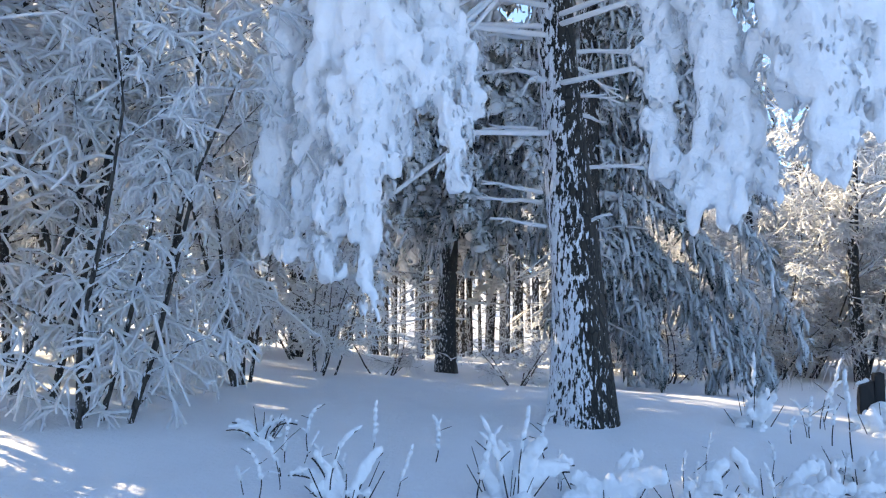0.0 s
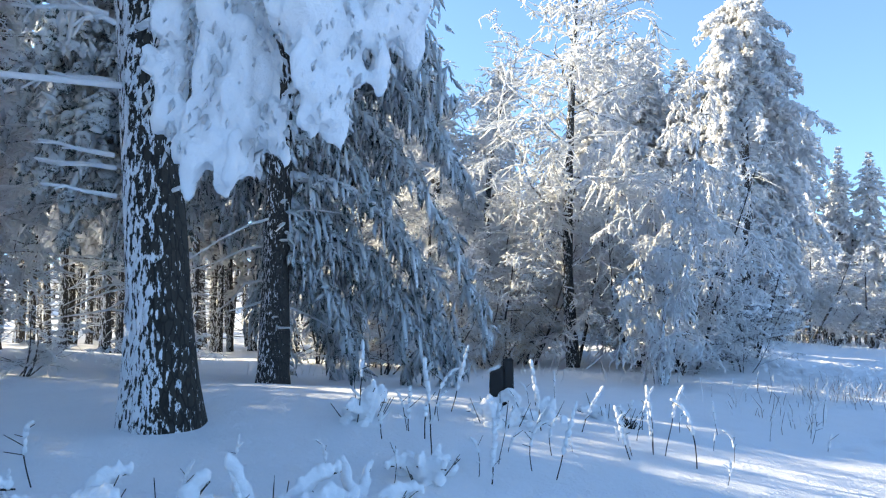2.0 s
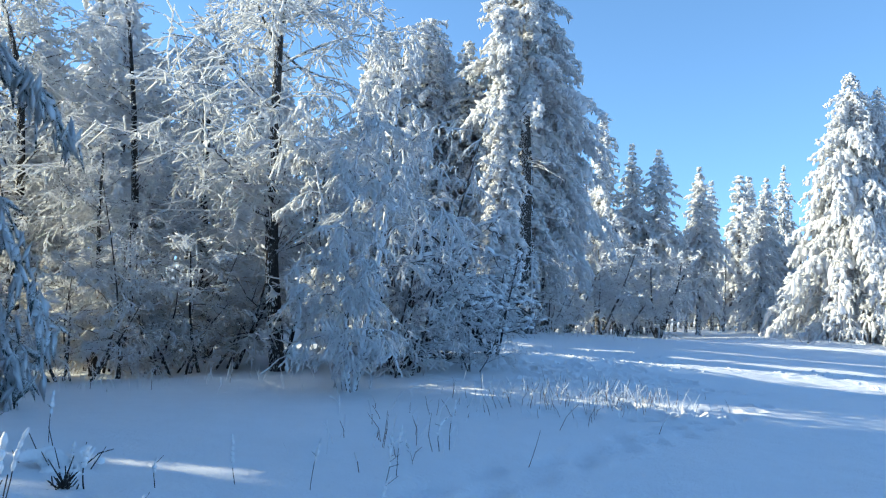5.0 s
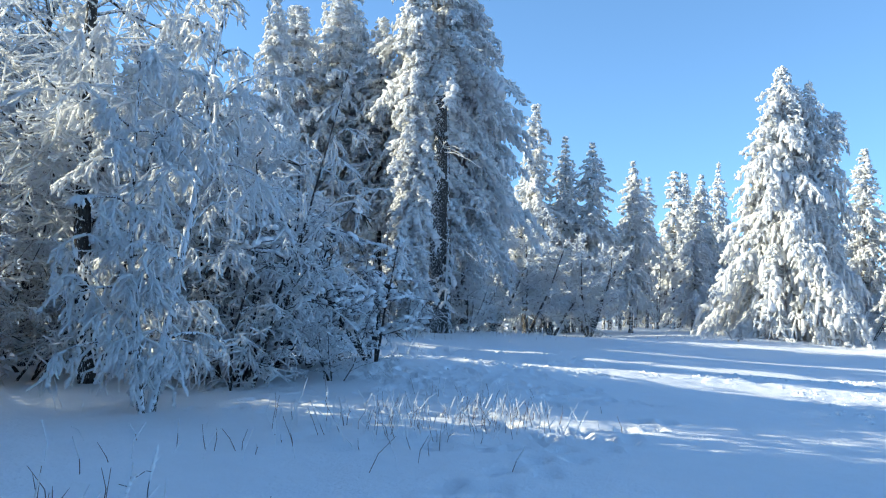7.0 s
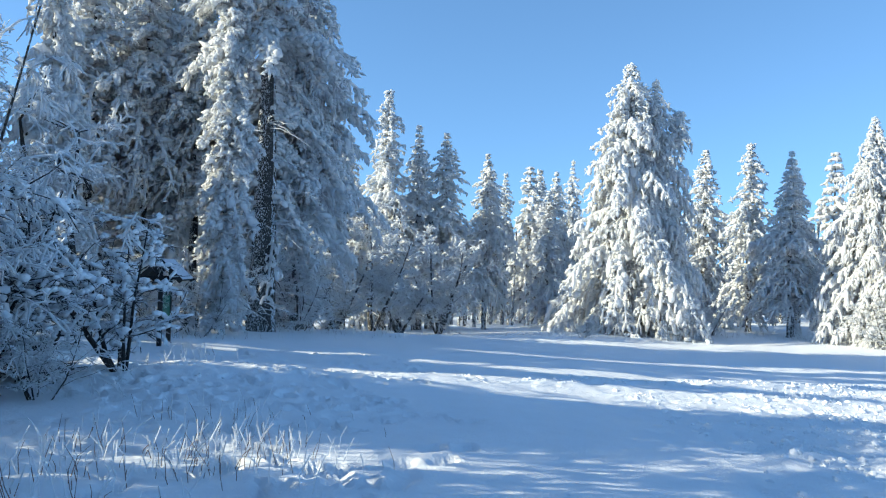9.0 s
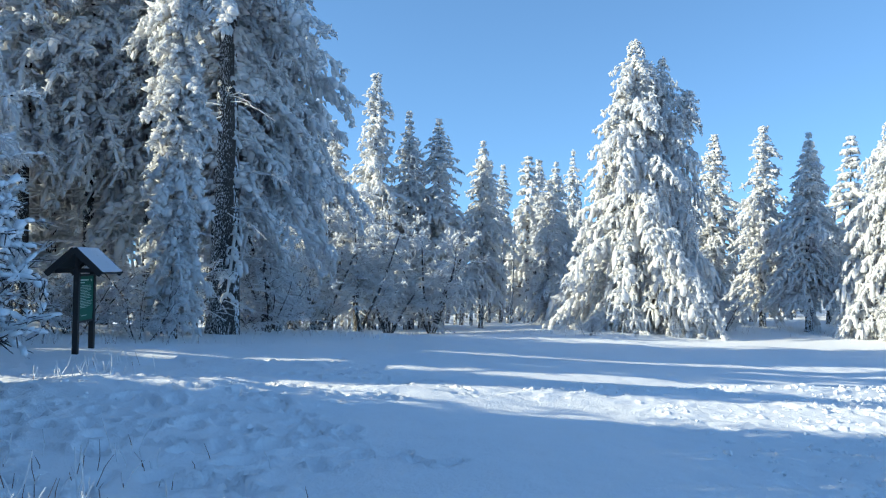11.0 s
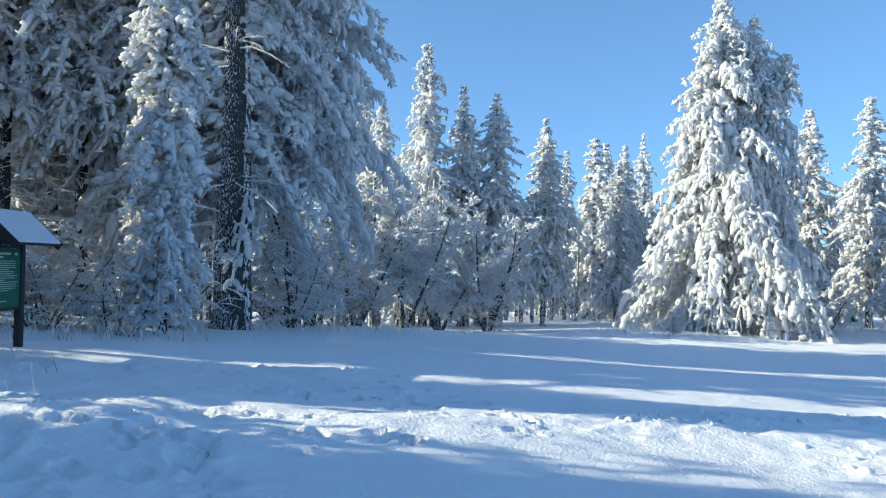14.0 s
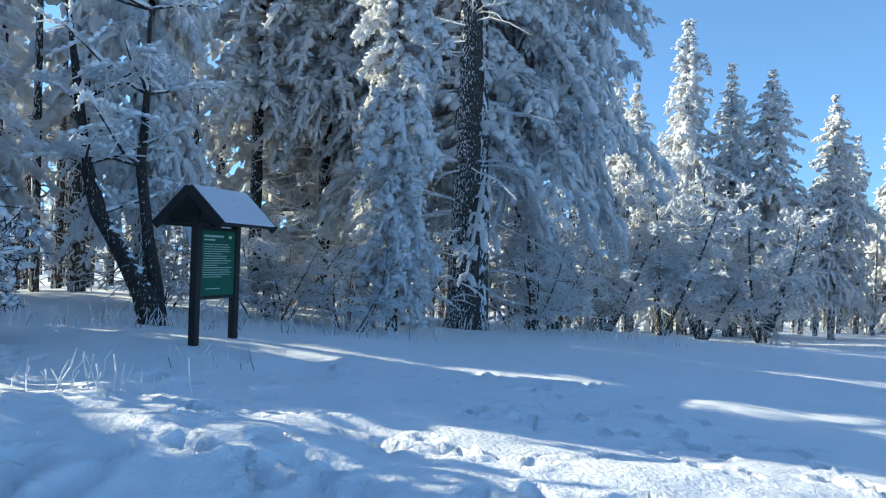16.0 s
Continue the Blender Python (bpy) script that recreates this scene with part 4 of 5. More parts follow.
for kind, x, y, size, turn, wide in (
        (birch[0], 10.47, 18.3, 1.1, 0, 1.0), (birch[1], 10.86, 14.7, 1.0, 70, 0.9), (birch[0], 6.8, 19.6, 0.5, 220, 1.0), (birch[0], 5.2, 22.8, 1.0, 100, 1.0), (birch[0], 9.6, 22.6, 0.95, 300, 1.0), (birch[0], 7.6, 22.3, 0.9, 190, 1.0),
        (birch[1], 6.0, 23.6, 1.0, 10, 0.8), (birch[0], 15.05, 25.5, 0.75, 300, 0.6),
        (shrub[0], 8.0, 19.2, 0.9, 0, 1.2), (shrub[1], 6.4, 17.6, 0.8, 50, 1.2), (shrub[2], 9.2, 19.5, 1.0, 80, 1.2), (shrub[0], 12.4, 18.4, 0.9, 120, 1.1),
        (shrub[1], 12.6, 17.8, 1.1, 200, 1.2), (shrub[0], 14.6, 17.0, 0.5, 310, 1.1), (shrub[2], 14.3, 20.3, 0.7, 170, 1.0), (birch[0], 12.6, 28.2, 0.55, 40, 1.2),
        (shrub[2], 5.0, 16.5, 0.55, 10, 1.3), (shrub[0], 4.0, 20.5, 0.8, 10, 1.3),
        (thicket[0], 12.5, 16.6, 0.95, 0, 0.9), (thicket[1], 12.9, 17.2, 1.1, 80, 0.9), (thicket[1], 12.4, 18.6, 1.1, 230, 0.8), (thicket[1], 7.2, 18.2, 0.7, 20, 1.0),
        (tawny, 8.4, 18.8, 0.8, 0, 1.2), (tawny, 6.8, 20.4, 0.9, 70, 1.2), (tawny, 9.8, 21.2, 0.8, 140, 1.2), (tawny, 5.2, 19.2, 0.7, 200, 1.2), (tawny, 21.0, 31.5, 0.6, 30, 1.3), (tawny, 33.0, 38.5, 0.6, 90, 1.4),
        (thicket[0], -3.1, 6.3, 0.95, 30, 0.9), (thicket[1], -4.3, 7.3, 1.1, 100, 1.0), (thicket[0], -3.5, 8.3, 1.1, 250, 1.0), (thicket[1], -2.5, 9.2, 0.85, 190, 0.9), (shrub[1], -1.8, 10.8, 0.7, 15, 0.9),
        (birch[0], -5.6, 7.4, 1.0, 200, 1.0), (birch[0], -3.4, 17.0, 1.0, 300, 1.0), (birch[0], -6.5, 13.5, 1.0, 20, 1.1),
        (shrub[2], -1.0, 12.2, 0.3, 60, 1.6), (shrub[0], 1.1, 10.8, 0.3, 60, 1.5), (shrub[1], -5.4, 5.4, 1.0, 60, 1.0), (shrub[0], -3.0, 16.0, 0.8, 60, 1.0),
        (round_tree[0], 34.9, 40.3, 1.15, 0, 1.0), (round_tree[1], 37.9, 40.8, 1.2, 120, 1.0), (round_tree[0], 44.0, 41.6, 1.05, 200, 1.0), (round_tree[1], 40.9, 42.0, 1.05, 20, 1.0), (round_tree[0], 31.5, 38.0, 0.9, 80, 1.1),
        (shrub[0], 28.4, 33.6, 1.0, 0, 1.4), (shrub[1], 30.0, 35.5, 1.0, 90, 1.4), (shrub[2], 23.6, 31.6, 0.9, 0, 1.3), (shrub[0], 20.7, 30.6, 0.8, 200, 1.3), (shrub[1], 22.2, 29.2, 0.6, 20, 1.3),
        (shrub[2], 48.6, 33.4, 0.3, 0, 1.5), (shrub[0], 60.5, 31.5, 0.9, 0, 1.3), (shrub[1], 62.0, 20.0, 1.1, 0, 1.5), (shrub[2], 18.2, 33.0, 0.8, 0, 1.3)):
    plant(kind, x, y, size, turn, wide)


# ---- leaning forked tree by the notice board ----
def forked_tree():
    rng = np.random.default_rng(33)
    tree = new("forked_tree")
    tree.matrix_world = at(18.5, 28.2, -17.6)
    long_stem = [(0, 0, -0.3, 0.24), (-0.35, 0.05, 0.55, 0.2), (-0.85, 0.1, 1.35, 0.175), (-1.3, 0.1, 2.05, 0.155), (-1.6, 0.15, 3.0, 0.11), (-1.75, 0.1, 4.2, 0.085), (-2.0, 0.0, 6.2, 0.04)]
    short_stem = [(-0.05, 0.15, -0.3, 0.16), (-0.2, 0.2, 0.7, 0.13), (-0.42, 0.25, 1.7, 0.11), (-0.62, 0.3, 3.0, 0.09), (-0.55, 0.3, 4.4, 0.065), (-0.5, 0.2, 6.0, 0.03)]
    mesh_part("trunk", trunk_mesh("trunk", rng, long_stem, BARK_DARK, 12, 1.5), tree)
    mesh_part("trunk", trunk_mesh("trunk", rng, short_stem, BARK_DARK, 12, 1.4), tree)
    starts = []
    for line, lo in ((long_stem, 3), (short_stem, 3)):
        for x, y, z, r in line[lo:]:
            for _ in range(3):
                a = rng.uniform(0, 6.28)
                starts.append(((x, y, z), (math.cos(a), math.sin(a), 0.25), rng.uniform(1.2, 2.4), 0.035))
    rows = grow(rng, starts, 2, 0.5, 0.9, (3.0, 6, 6, 6))
    tagged(mesh_part("limb_frame", fast_mesh("limb_frame", *tubes(rows[0], 6), [BARK_LIMB]), tree, "dark limbs edged with snow"), kind="stuff")
    fine = np.array(rows[1] + rows[2])
    fine[:, 6:8] += 0.012
    tagged(mesh_part("twig_crown", fast_mesh("twig_crown", *tubes(fine, 3), [RIME]), tree, "twigs furred white with rime"), kind="stuff")
    lumps, lf = clump_shapes(rng, 1, 8, 0.3)
    seg = np.array(rows[0] + rows[1])
    d = seg[:, 3:6] - seg[:, :3]
    L = np.linalg.norm(d, axis=1)
    rot = turn_z(np.arctan2(d[:, 1], d[:, 0]) - math.pi / 2) @ tip_x(np.arcsin(np.clip(d[:, 2] / L, -1, 1)))
    w = rng.uniform(0.03, 0.075, len(seg))
    v, f = scatter(rng, lumps, lf, (seg[:, :3] + seg[:, 3:6]) / 2 + np.array([0, 0, 0.03]), rot, np.stack([w, L * 0.55, w * 0.8], 1))
    tagged(mesh_part("snow_load", fast_mesh("snow_load", v, f, [SNOW]), tree, "pads of snow along the branches"), kind="stuff")
    rows = []
    for i in range(60):
        s = rng.uniform(0.05, 0.45)
        p = np.array([np.interp(s * 6, range(7), [q[j] for q in long_stem]) for j in range(4)])
        rows.append((p[0] + rng.normal(0, 0.03), p[1] + rng.normal(0, 0.03), p[2] + p[3] * 0.85))
    v, f = scatter(rng, lumps, lf, np.array(rows), turn_z(rng.uniform(0, 6.28, 60)), rng.uniform(0.05, 0.1, (60, 3)) * np.array([1.2, 1.0, 0.6]))
    tagged(mesh_part("snow_cap", fast_mesh("snow_cap", v, f, [SNOW]), tree, "snow lying along the leaning stem"), kind="stuff")
    return tagged(tree, "dark forked tree leaning out, its twigs laden with snow", "tree")


forked_tree()


# ---- notice board ----
DARK_WOOD, nt, b_ = material("dark_stained_wood", 0.75)
v_ = coords(nt, (1, 1, 0.15))
nt.links.new(mix(nt, noise_tex(nt, v_, 38.0), (0.008, 0.008, 0.009), (0.022, 0.02, 0.02)), b_.inputs["Base Color"])
bump(nt, b_, noise_tex(nt, v_, 60.0), 0.4, 0.006)
GREEN, nt, b_ = material("green_panel", 0.6)
b_.inputs["Specular IOR Level"].default_value = 0.2
nt.links.new(mix(nt, noise_tex(nt, coords(nt), 3.0), (0.006, 0.085, 0.055), (0.01, 0.11, 0.07)), b_.inputs["Base Color"])
PRINT, nt, b_ = material("pale_print", 0.5)
nt.links.new(mix(nt, noise_tex(nt, coords(nt), 60.0), (0.3, 0.48, 0.4), (0.45, 0.6, 0.52)), b_.inputs["Base Color"])
THIN_SNOW, nt, b_ = material("thin_roof_snow", 0.55)
v_ = coords(nt, (1.0, 6.0, 6.0))
nt.links.new(mix(nt, ramp(nt, noise_tex(nt, v_, 5.0, 5.0), [(0.2, (0, 0, 0)), (0.36, (1, 1, 1))]), (0.2, 0.2, 0.22), (0.6, 0.62, 0.67)), b_.inputs["Base Color"])
bump(nt, b_, noise_tex(nt, coords(nt), 25.0), 0.4, 0.01)


def box(x0, x1, y0, y1, z0, z1, bevel=0.006):
    bm = bmesh.new()
    bmesh.ops.create_cube(bm, size=1.0)
    for p in bm.verts:
        p.co = ((x0 + x1) / 2 + p.co.x * (x1 - x0), (y0 + y1) / 2 + p.co.y * (y1 - y0), (z0 + z1) / 2 + p.co.z * (z1 - z0))
    if bevel:
        bmesh.ops.bevel(bm, geom=bm.edges[:], offset=bevel, segments=1, affect="EDGES")
    return bm


def turned(bm, m):
    bmesh.ops.transform(bm, matrix=m, verts=bm.verts[:])
    return bm


def beam(p, q, w, d):
    """A squared timber from p to q."""
    p, q = Vector(p), Vector(q)
    L = (q - p).length
    bm = box(-w / 2, w / 2, -d / 2, d / 2, 0, L, 0.006)
    return turned(bm, Matrix.Translation(p) @ (q - p).to_track_quat("Z", "Y").to_matrix().to_4x4())


def notice_board():
    board = new("notice_board")
    board.matrix_world = pose(19.42, 24.88, -1.30, 0, 0, 56)
    for x in (-0.5, 0.5):
        part("post", box(x - 0.06, x + 0.06, -0.055, 0.055, -0.5, 1.86, 0.008), DARK_WOOD, board)
    panel = part("panel", box(-0.44, 0.44, -0.03, 0.02, 0.74, 1.70, 0.004), GREEN, board, "dark green notice panel with rows of pale print")
    part("panel_frame", box(-0.44, 0.44, -0.045, 0.03, 1.702, 1.745, 0.004), DARK_WOOD, board)
    part("panel_frame", box(-0.44, 0.44, -0.045, 0.03, 0.695, 0.738, 0.004), DARK_WOOD, board)
    rng = random.Random(3)
    part("print_line", box(-0.37, 0.12, -0.034, -0.0305, 1.60, 1.63, 0), PRINT, panel)
    part("print_line", box(-0.37, -0.1, -0.034, -0.0305, 1.55, 1.572, 0), PRINT, panel)
    part("print_mark", box(0.26, 0.33, -0.034, -0.0305, 1.59, 1.63, 0), PRINT, panel)
    for i in range(15):
        z = 1.49 - 0.034 * i
        part("print_line", box(-0.37, rng.uniform(0.22, 0.36) if i % 5 != 4 else rng.uniform(-0.1, 0.2), -0.034, -0.0305, z, z + 0.009, 0), PRINT, panel)
    part("print_line", box(-0.3, 0.05, -0.034, -0.0305, 0.84, 0.852, 0), PRINT, panel)
    apex, eave, half, run = 2.30, 1.80, 0.52, 0.72
    for s in (-1, 1):
        slope = (Vector((0, s * half, eave)) - Vector((0, 0, apex)))
        ang = math.atan2(-slope.z, half)
        m = pose(0, 0, apex) @ Matrix.Rotation(-s * ang, 4, "X")
        L = slope.length + 0.05
        y0, y1 = (0.0, L) if s > 0 else (-L, 0.0)
        roof = part("roof", turned(box(-run, run, y0, y1, -0.02, 0.012, 0.004), m), DARK_WOOD, board)
        part("roof_snow", turned(box(-run + 0.03, run - 0.02, y0 + (0.0 if s > 0 else 0.02), y1 - (0.02 if s > 0 else 0.0), 0.013, 0.045, 0.012), m), THIN_SNOW, roof, "thin crusted snow on the roof boards")
        for x in (-run + 0.04, run - 0.04):
            part("barge_board", beam((x * 1.05, 0, apex - 0.03), (x * 1.05, s * (half + 0.03), eave - 0.06), 0.04, 0.13), DARK_WOOD, board)
    for x in (-0.5, 0.5):
        part("tie_beam", beam((x, -half + 0.08, eave + 0.02), (x, half - 0.08, eave + 0.02), 0.07, 0.08), DARK_WOOD, board)
        part("king_post", beam((x, 0, eave), (x, 0, apex - 0.04), 0.07, 0.07), DARK_WOOD, board)
    part("ridge_beam", beam((-run, 0, apex - 0.06), (run, 0, apex - 0.06), 0.06, 0.08), DARK_WOOD, board)
    return tagged(board, "roofed dark wooden notice board with a green panel", "notice board")


notice_board()


# ---- low post by the way ----
def low_post():
    """A squat squared post, its foot buried in clotted snow."""
    rng = np.random.default_rng(8)
    post = new("wooden_post")
    post.matrix_world = pose(4.9, 8.38, on_ground(4.9, 8.38), 0, 0, -14)
    for x0, x1, top, slant in ((-0.135, 0.015, 0.5, 0.35), (0.02, 0.125, 0.58, 0.1)):
        bm = box(x0, x1, -0.07, 0.07, -0.4, top, 0.015)
        bmesh.ops.subdivide_edges(bm, edges=bm.edges[:], cuts=3)
        for p in bm.verts:
            p.co += Vector(rng.normal(0, 0.005, 3)) + Vector((-0.03 * p.co.z, 0, slant * p.co.x if p.co.z > 0.3 else 0))
        part("stake", bm, DARK_WOOD, post)
    lumps, lf = clump_shapes(rng, 2, 6, 0.25)
    for spots, k in (((-0.1, 0.0, 0.47), (-0.06, 0.0, 0.5), (-0.13, 0.02, 0.45)), 0.035), (((0.0, -0.1, 0.2), (0.06, -0.1, 0.24), (-0.1, -0.1, 0.1), (0.1, -0.1, 0.08), (-0.05, -0.11, 0.04), (0.17, -0.05, 0.02), (-0.2, -0.06, 0.0), (0.13, -0.08, 0.17)), 0.07):
        n = len(spots)
        v, f = scatter(rng, lumps, lf, np.array(spots), turn_z(rng.uniform(0, 6, n)), k * rng.uniform(0.7, 1.3, (n, 3)))
        skin("snow_cap", v, f, SNOW, post, 0.015, "clotted snow stuck to the post")
    tagged(post, "squat weathered wooden post with clotted snow round its foot", "post")


low_post()


# ---- frosted weeds at the wayside ----
def weed(seed, h):
    """A thin dark stalk that bows at the top, with a fat smooth sleeve of rime on its upper part."""
    rng = np.random.default_rng(seed)
    stalk, shoots, rime = [np.array([0, 0, -0.1])], [], []
    a = rng.uniform(0, 6.28)
    bend, p, d = np.array([math.cos(a), math.sin(a), 0.0]), np.array([0, 0, -0.1]), np.array([rng.normal(0, 0.12), rng.normal(0, 0.12), 1.0])
    n, start, hook = 10, rng.uniform(0.3, 0.65), rng.uniform(0.0, 0.5)
    for i in range(n):
        e = p + d / np.linalg.norm(d) * (h + 0.1) / n
        stalk.append(e)
        u = i / n
        if u >= start:
            k = 0.011 + 0.012 * rng.uniform(0.4, 1.0) * math.sin(3.0 * min((u - start) / (1 - start) + 0.15, 1.0))
            rime.append((*(p + bend * 0.006), *(e + bend * 0.006), k, k))
        if 0.2 < u < 0.8 and rng.uniform() < 0.3:
            b = rng.uniform(0, 6.28)
            q = e + np.array([math.cos(b), math.sin(b), rng.uniform(0.3, 1.0)]) * rng.uniform(0.05, 0.15)
            shoots.append((e, q))
            if rng.uniform() < 0.5:
                rime.append((*e, *q, 0.01, 0.012))
        p = e
        d = d / np.linalg.norm(d) + rng.normal(0, 0.05, 3) + bend * hook * u * u + np.array([0, 0, -0.9 * hook * u ** 3])
    ob = new("frosted_weed")
    mesh_part("stalk", fast_mesh("stalk", *pipe(stalk, 0.006, 0.004), [BARK_DARK]), ob)
    for e, q in shoots:
        mesh_part("side_shoot", fast_mesh("side_shoot", *pipe([e, (e + q) / 2, q], 0.004, 0.003), [BARK_DARK]), ob)
    v, f, _ = join(*[paddles(rng, rime, 1.15, 0.8) for _ in range(3)])
    tagged(mesh_part("rime", fast_mesh("rime", v, f, [SNOW]), ob, "smooth white sleeve of rime along the stalk"), kind="stuff")
    return tagged(ob, "dry weed stalk bowed under a white sleeve of rime", "weed", "frosted weeds")


weeds = [weed(200 + i, 0.3 + 0.045 * i) for i in range(12)]
rw = random.Random(12)
for i in range(84):
    if i < 32:
        x, y = rw.uniform(-1.3, 3.2), rw.uniform(4.1, 5.9)
    elif i < 68:
        x, y = rw.uniform(2.6, 6.8), rw.uniform(5.4, 8.6)
    else:
        x, y = rw.uniform(4.5, 10.0), rw.uniform(6.5, 10.0)
    plant(weeds[i % 12], x, y, rw.uniform(0.5, 1.1) if i < 68 else rw.uniform(0.35, 0.75), rw.uniform(0, 360))


def snow_tussock(seed, w, h):
    """Grass blades arching out of the snow, each in a thick sleeve of rime, clotted together at the foot."""
    rng = np.random.default_rng(seed)
    ob = new("snowy_tussock")
    sets, rows = [], []
    lumps, lf = clump_shapes(rng, 2, 6, 0.22)
    for _ in range(7):
        a, lean = rng.uniform(0, 6.28), rng.uniform(0.25, 1.1)
        out = np.array([math.cos(a), math.sin(a), 0.0])
        L = h * rng.uniform(0.7, 1.5)
        s = np.linspace(0, 1, 12)[:, None]
        arc = out * (0.25 * w + lean * L * s * s * 0.9 + 0.1 * L * s) + np.array([0, 0, 1.0]) * (L * (s - 0.42 * lean * s ** 3)) + np.array([0, 0, -0.03])
        k = (0.024 + 0.032 * rng.uniform(0.3, 1.0) * np.sin(np.pi * np.clip(s[:, 0] * 0.85 + 0.12, 0, 1))) * (w / 0.25)
        sets.append(scatter(rng, lumps, lf, arc + rng.normal(0, 0.006, arc.shape), turn_z(rng.uniform(0, 6, 12)), np.stack([k, k, k * 1.5], 1)))
        rows += [(*p, *q, 0.006, 0.005) for p, q in zip(arc[:-1] + np.array([0, 0, -0.03]) + out * 0.02, arc[1:] + np.array([0, 0, -0.03]) + out * 0.02)]
    n = 14
    a, r = rng.uniform(0, 6.28, n), w * np.sqrt(rng.uniform(0, 1, n))
    k = rng.uniform(0.25, 0.5, n) * w * 0.5
    sets.append(scatter(rng, lumps, lf, np.stack([r * np.cos(a), r * np.sin(a), rng.uniform(-0.02, 0.05, n)], 1), turn_z(a), np.stack([k, k, k * 0.7], 1)))
    v, f, _ = join(*sets)
    skin("snow", v, f, SNOW, ob, 0.014, "thick sleeves of rime")
    for _ in range(6):
        a = rng.uniform(0, 6.28)
        p = np.array([w * 0.7 * math.cos(a), w * 0.7 * math.sin(a), 0.0])
        q = p + np.array([0.12 * math.cos(a), 0.12 * math.sin(a), rng.uniform(0.1, 0.3)])
        rows.append((*p, *q, 0.005, 0.003))
    tagged(mesh_part("dry_stalk", fast_mesh("dry_stalk", *tubes(rows, 4), [BARK_DARK]), ob), kind="stuff")
    return tagged(ob, "tussock of bowed grass blades thickly sleeved in white rime", "tussock", "snowy tussocks")


for seed, x, y, w, h in ((1, 0.45, 5.0, 0.25, 0.34), (2, 1.15, 5.1, 0.3, 0.32), (3, 1.7, 5.0, 0.26, 0.3), (4, 2.25, 5.0, 0.3, 0.36), (5, 2.8, 5.2, 0.26, 0.34), (6, 3.2, 7.6, 0.26, 0.3), (7, -0.6, 4.7, 0.2, 0.3), (8, 4.6, 7.6, 0.3, 0.2), (9, 5.2, 8.0, 0.26, 0.22), (10, 3.4, 6.0, 0.24, 0.28), (11, -1.5, 6.2, 0.14, 0.3), (12, 6.3, 8.6, 0.24, 0.2)):
    ob = snow_tussock(300 + seed, w, h)
    ob.matrix_world = at(x, y, 40 * seed)


def dead_tuft():
    """A small dark clod of broken stems in the snow."""
    rng = np.random.default_rng(77)
    ob = new("dead_plant")
    ob.matrix_world = at(6.25, 8.0)
    rows = []
    for _ in range(40):
        a, L = rng.uniform(0, 6.28), rng.uniform(0.06, 0.16)
        p = np.array([rng.normal(0, 0.03), rng.normal(0, 0.03), -0.02])
        q = p + np.array([math.cos(a) * 0.6, math.sin(a) * 0.6, rng.uniform(0.3, 1.0)]) * L
        rows.append((*p, *q, 0.008, 0.004))
    rows += [(0, 0, 0.02, 0.22, 0.05, 0.2, 0.006, 0.005), (0.22, 0.05, 0.2, 0.32, 0.06, 0.22, 0.005, 0.003), (0, 0, 0.02, 0.06, -0.04, 0.22, 0.006, 0.003), (0, 0, 0.02, -0.1, 0.02, 0.2, 0.006, 0.003)]
    tagged(mesh_part("dry_stalk", fast_mesh("dry_stalk", *tubes(rows, 4), [BARK_DARK]), ob), kind="stuff")
    tagged(ob, "small dark clod of broken dry stems in the snow", "dead plant")


dead_tuft()


# ---- trodden lumps, dry grass, frosted edge ----
def snow_chunks():
    rng = np.random.default_rng(61)
    x, y = rng.uniform(14, 44, 60000), rng.uniform(6, 21, 60000)
    keep = trampled(x, y) > rng.uniform(0.35, 1.6, len(x))
    x, y = x[keep][:2600], y[keep][:2600]
    n = len(x)
    lumps, lf = clump_shapes(rng, 1, 8, 0.45)
    k = 0.02 + 0.06 * rng.uniform(0, 1, n) ** 3
    v, f = scatter(rng, lumps, lf, np.stack([x, y, height(x, y) - 0.1 * k], 1), turn_z(rng.uniform(0, 6.28, n)) @ tip_x(rng.normal(0, 0.5, n)), np.stack([k * 1.3, k, k * 0.8], 1))
    tagged(new("snow_chunks", fast_mesh("snow_chunks", v, f, [SNOW_GROUND])), "broken lumps of trodden snow beside the way", "snow", kind="stuff")


snow_chunks()
STRAW, nt, b_ = material("dry_red_stems", 0.8)
nt.links.new(mix(nt, noise_tex(nt, coords(nt), 7.0), (0.09, 0.035, 0.035), (0.26, 0.16, 0.11)), b_.inputs["Base Color"])


def tuft_field(name, spots, label, frost, seed, hi):
    """Stems standing in the snow, the taller ones with frost."""
    rng = np.random.default_rng(seed)
    rows, white = [], []
    for cx, cy, rx, ry, n in spots:
        for _ in range(n):
            x, y = rng.normal(cx, rx), rng.normal(cy, ry)
            z = on_ground(x, y)
            h = hi * rng.uniform(0.35, 1.0)
            p = np.array([x, y, z - 0.05])
            d = np.array([rng.normal(0, 0.25), rng.normal(0, 0.25), 1.0])
            q = p + d * h * 0.55
            e = q + (d + rng.normal(0, 0.3, 3)) * h * 0.45
            if rng.uniform() < frost:
                white += [(*p, *q, 0.004, 0.006), (*q, *e, 0.008, 0.005)]
            else:
                rows += [(*p, *q, 0.0045, 0.004), (*q, *e, 0.004, 0.002)]
                if rng.uniform() < 0.4:
                    white.append((*q, *e, 0.009, 0.006))
    v, f, idx = join(tubes(rows, 3), tubes(white, 4))
    tagged(new(name, fast_mesh(name, v, f, [STRAW, RIME], idx)), label, "grass", kind="stuff")


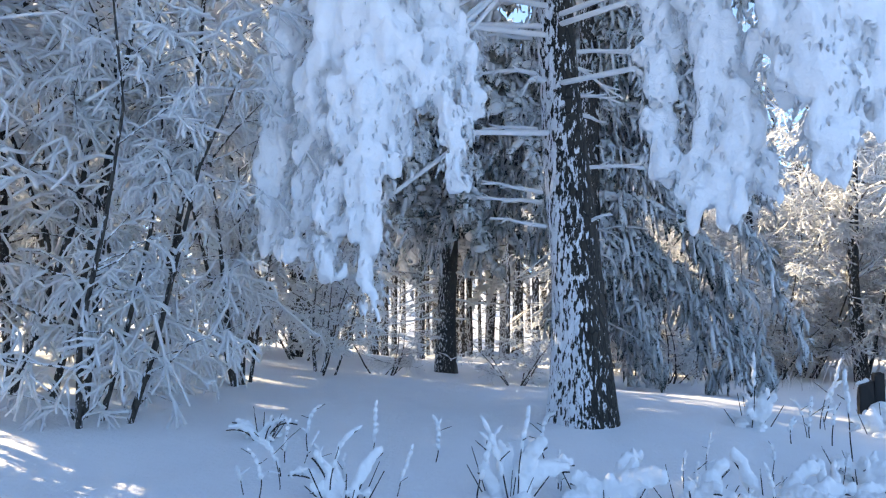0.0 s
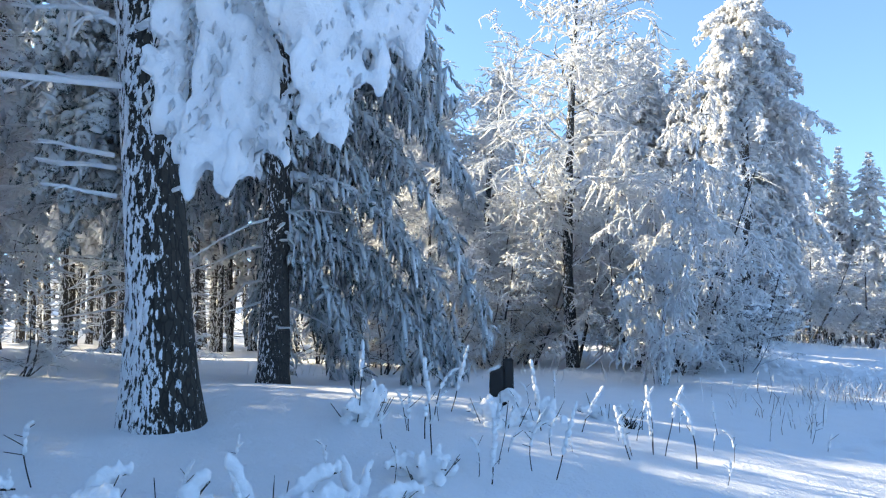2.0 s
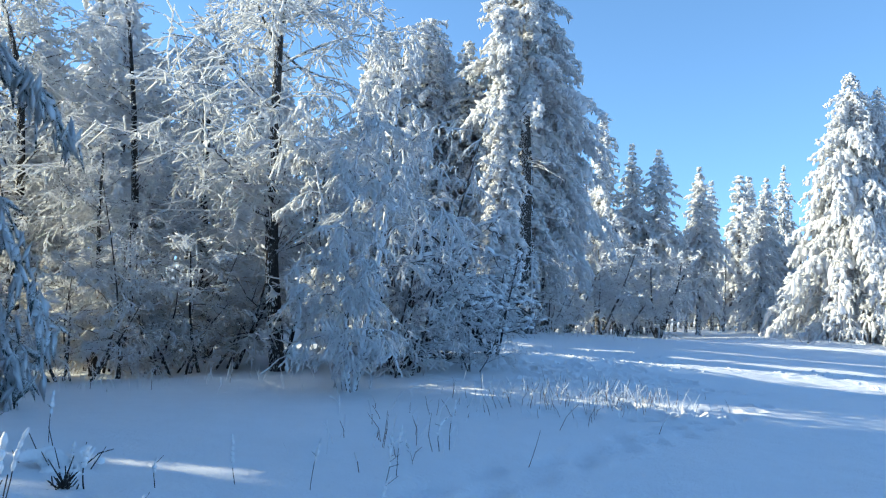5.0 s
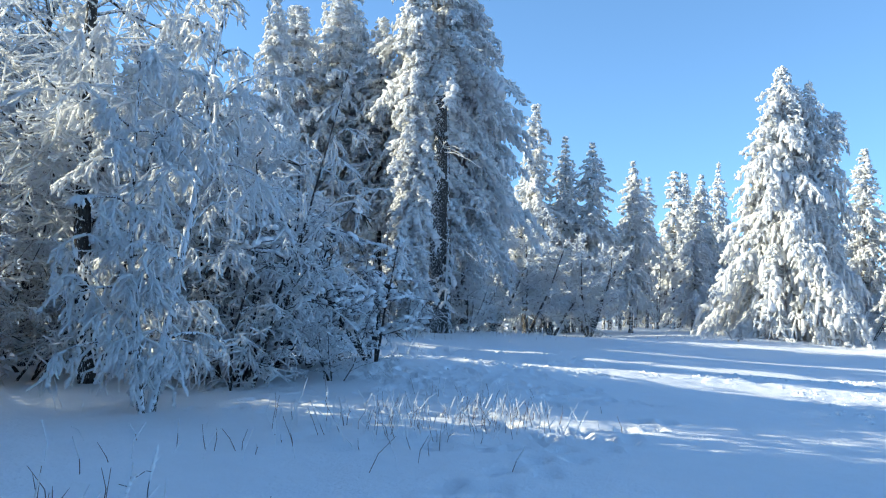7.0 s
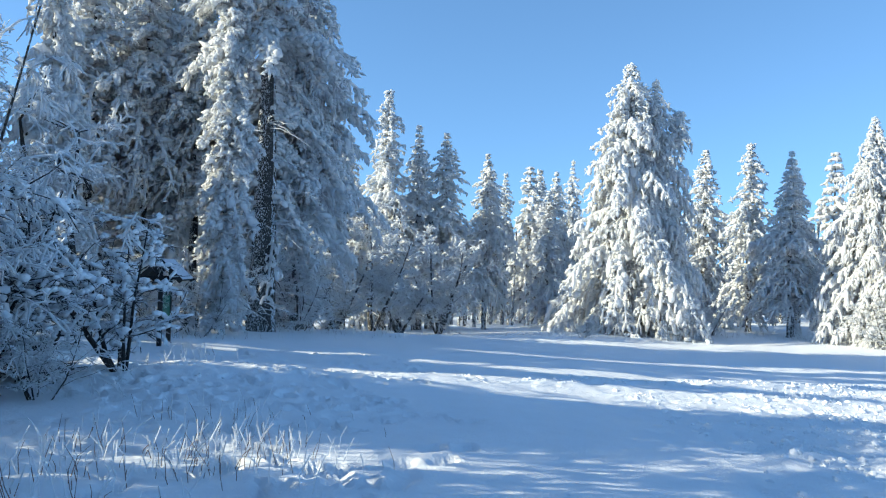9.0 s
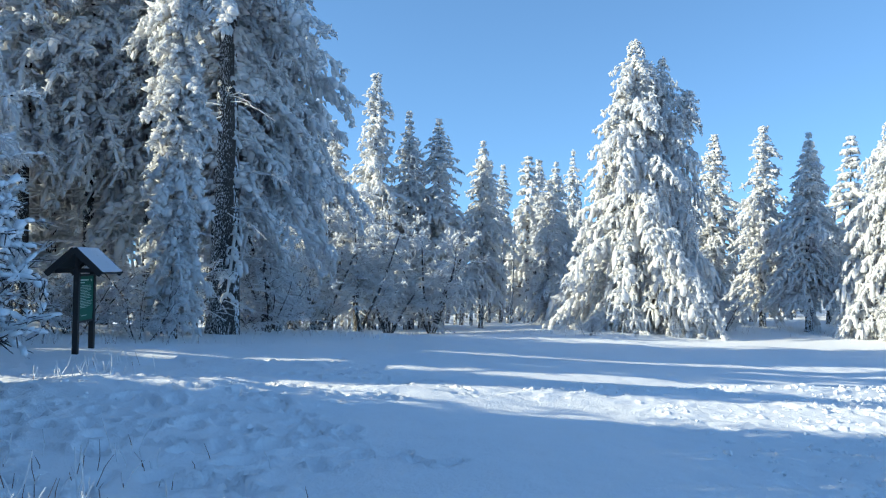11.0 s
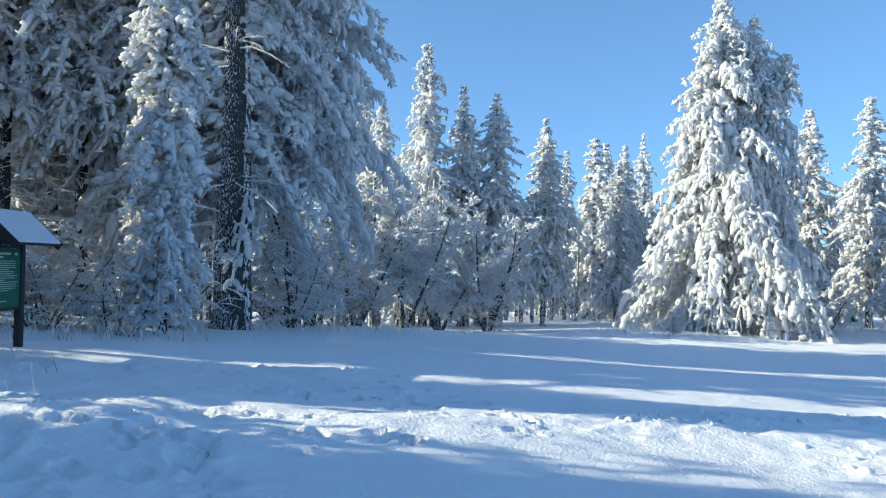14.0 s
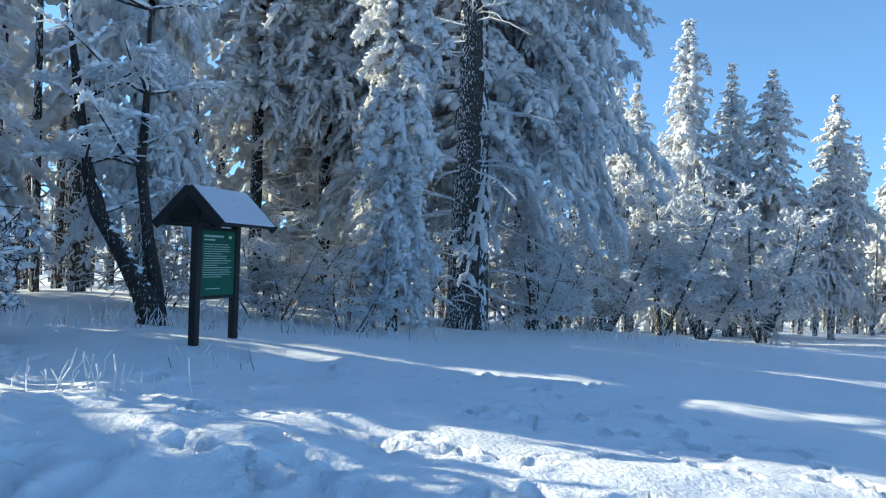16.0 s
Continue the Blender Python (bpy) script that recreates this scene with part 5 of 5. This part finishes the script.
tuft_field("dry_grass", [(14.6, 13.0, 1.0, 0.9, 170), (15.7, 12.6, 0.5, 0.5, 70), (13.2, 12.4, 0.7, 0.6, 60), (16.6, 14.6, 0.8, 0.6, 50), (11.5, 11.4, 1.2, 0.8, 34), (9.2, 9.3, 0.5, 0.4, 26)],
           "thin reddish dry stems standing in the snow, mostly frosted", 0.5, 71, 0.42)
tuft_field("frosted_grass", [(18.6, 20.5, 0.4, 0.3, 16), (17.9, 20.9, 0.3, 0.3, 10), (19.4, 22.6, 0.3, 0.2, 10), (21.5, 27.6, 1.8, 0.35, 160), (26.2, 31.2, 0.8, 0.4, 120), (29.5, 31.5, 2.0, 0.6, 120), (35.0, 35.5, 3.0, 0.8, 140), (18.2, 27.2, 1.2, 0.4, 120), (60.0, 31.0, 5.0, 1.2, 420), (64.0, 24.0, 2.0, 2.5, 300), (50.0, 35.0, 3.0, 1.0, 200), (7.0, 16.2, 2.0, 0.5, 90)],
           "white frosted grass along the edge of the forest", 0.85, 72, 0.45)


# ---- fallen stem and the stump under its cap of snow ----
def fallen_stem():
    rng = np.random.default_rng(91)
    ob = new("fallen_tree")
    ob.matrix_world = at(14.9, 18.5, 0)
    mesh_part("trunk", trunk_mesh("trunk", rng, [(-0.9, 0.5, 1.3, 0.05), (-0.55, 0.3, 0.95, 0.07), (-0.1, 0.05, 0.55, 0.085), (0.15, -0.35, 0.1, 0.075), (0.2, -0.5, -0.15, 0.07)], BARK_LIMB, 9, 1.0), ob)
    rows = []
    for _ in range(46):
        a, b = rng.uniform(0, 6.28), rng.uniform(-0.45, 0.45)
        p = np.array([b, rng.uniform(-0.25, 0.25), rng.uniform(0.0, 0.25)])
        e = p + np.array([math.cos(a), math.sin(a), rng.uniform(-0.1, 0.5)]) * rng.uniform(0.2, 0.5)
        rows.append((*p, *e, 0.018, 0.008))
    tagged(mesh_part("dead_wood", fast_mesh("dead_wood", *tubes(rows, 5), [BARK_LIMB]), ob, "dark tangle of dead branches"), kind="stuff")
    n = 30
    lumps, lf = clump_shapes(rng, 2, 6, 0.2)
    pos = np.stack([rng.normal(0, 0.26, n), rng.normal(0, 0.17, n), 0.34 + rng.normal(0, 0.03, n)], 1)
    k = rng.uniform(0.12, 0.22, n)
    v, f = scatter(rng, lumps, lf, pos, turn_z(rng.uniform(0, 6, n)), np.stack([k, k, k * 0.55], 1))
    skin("snow_cap", v, f, SNOW, ob, 0.025, "smooth rounded cap of snow")
    tagged(ob, "fallen dark stem with branches under a round snow cap", "fallen tree")


fallen_stem()
laden = frosted(131, "snow_laden_shrub", stems(np.random.default_rng(5), 5, 0.35, 3.2, 0.05, 0.7), 0.2, 1.0, "dark branched shrub with pads of snow on every twig", "shrub", levels=3, rime=0.5, pads=0.6, dense=(2.2, 6, 5, 4), stem_mat=BARK_DARK, limb_mat=BARK_DARK, twig_mat=TWIG_DARK)
plant(laden, 15.5, 23.9, 1.1, 0)
plant(laden, 16.5, 19.0, 1.0, 310)
plant(laden, 13.6, 18.6, 1.2, 40)
plant(laden, 14.2, 19.4, 1.05, 200)
plant(laden, 13.2, 18.0, 0.85, 130)
plant(laden, 16.4, 24.0, 0.8, 250)
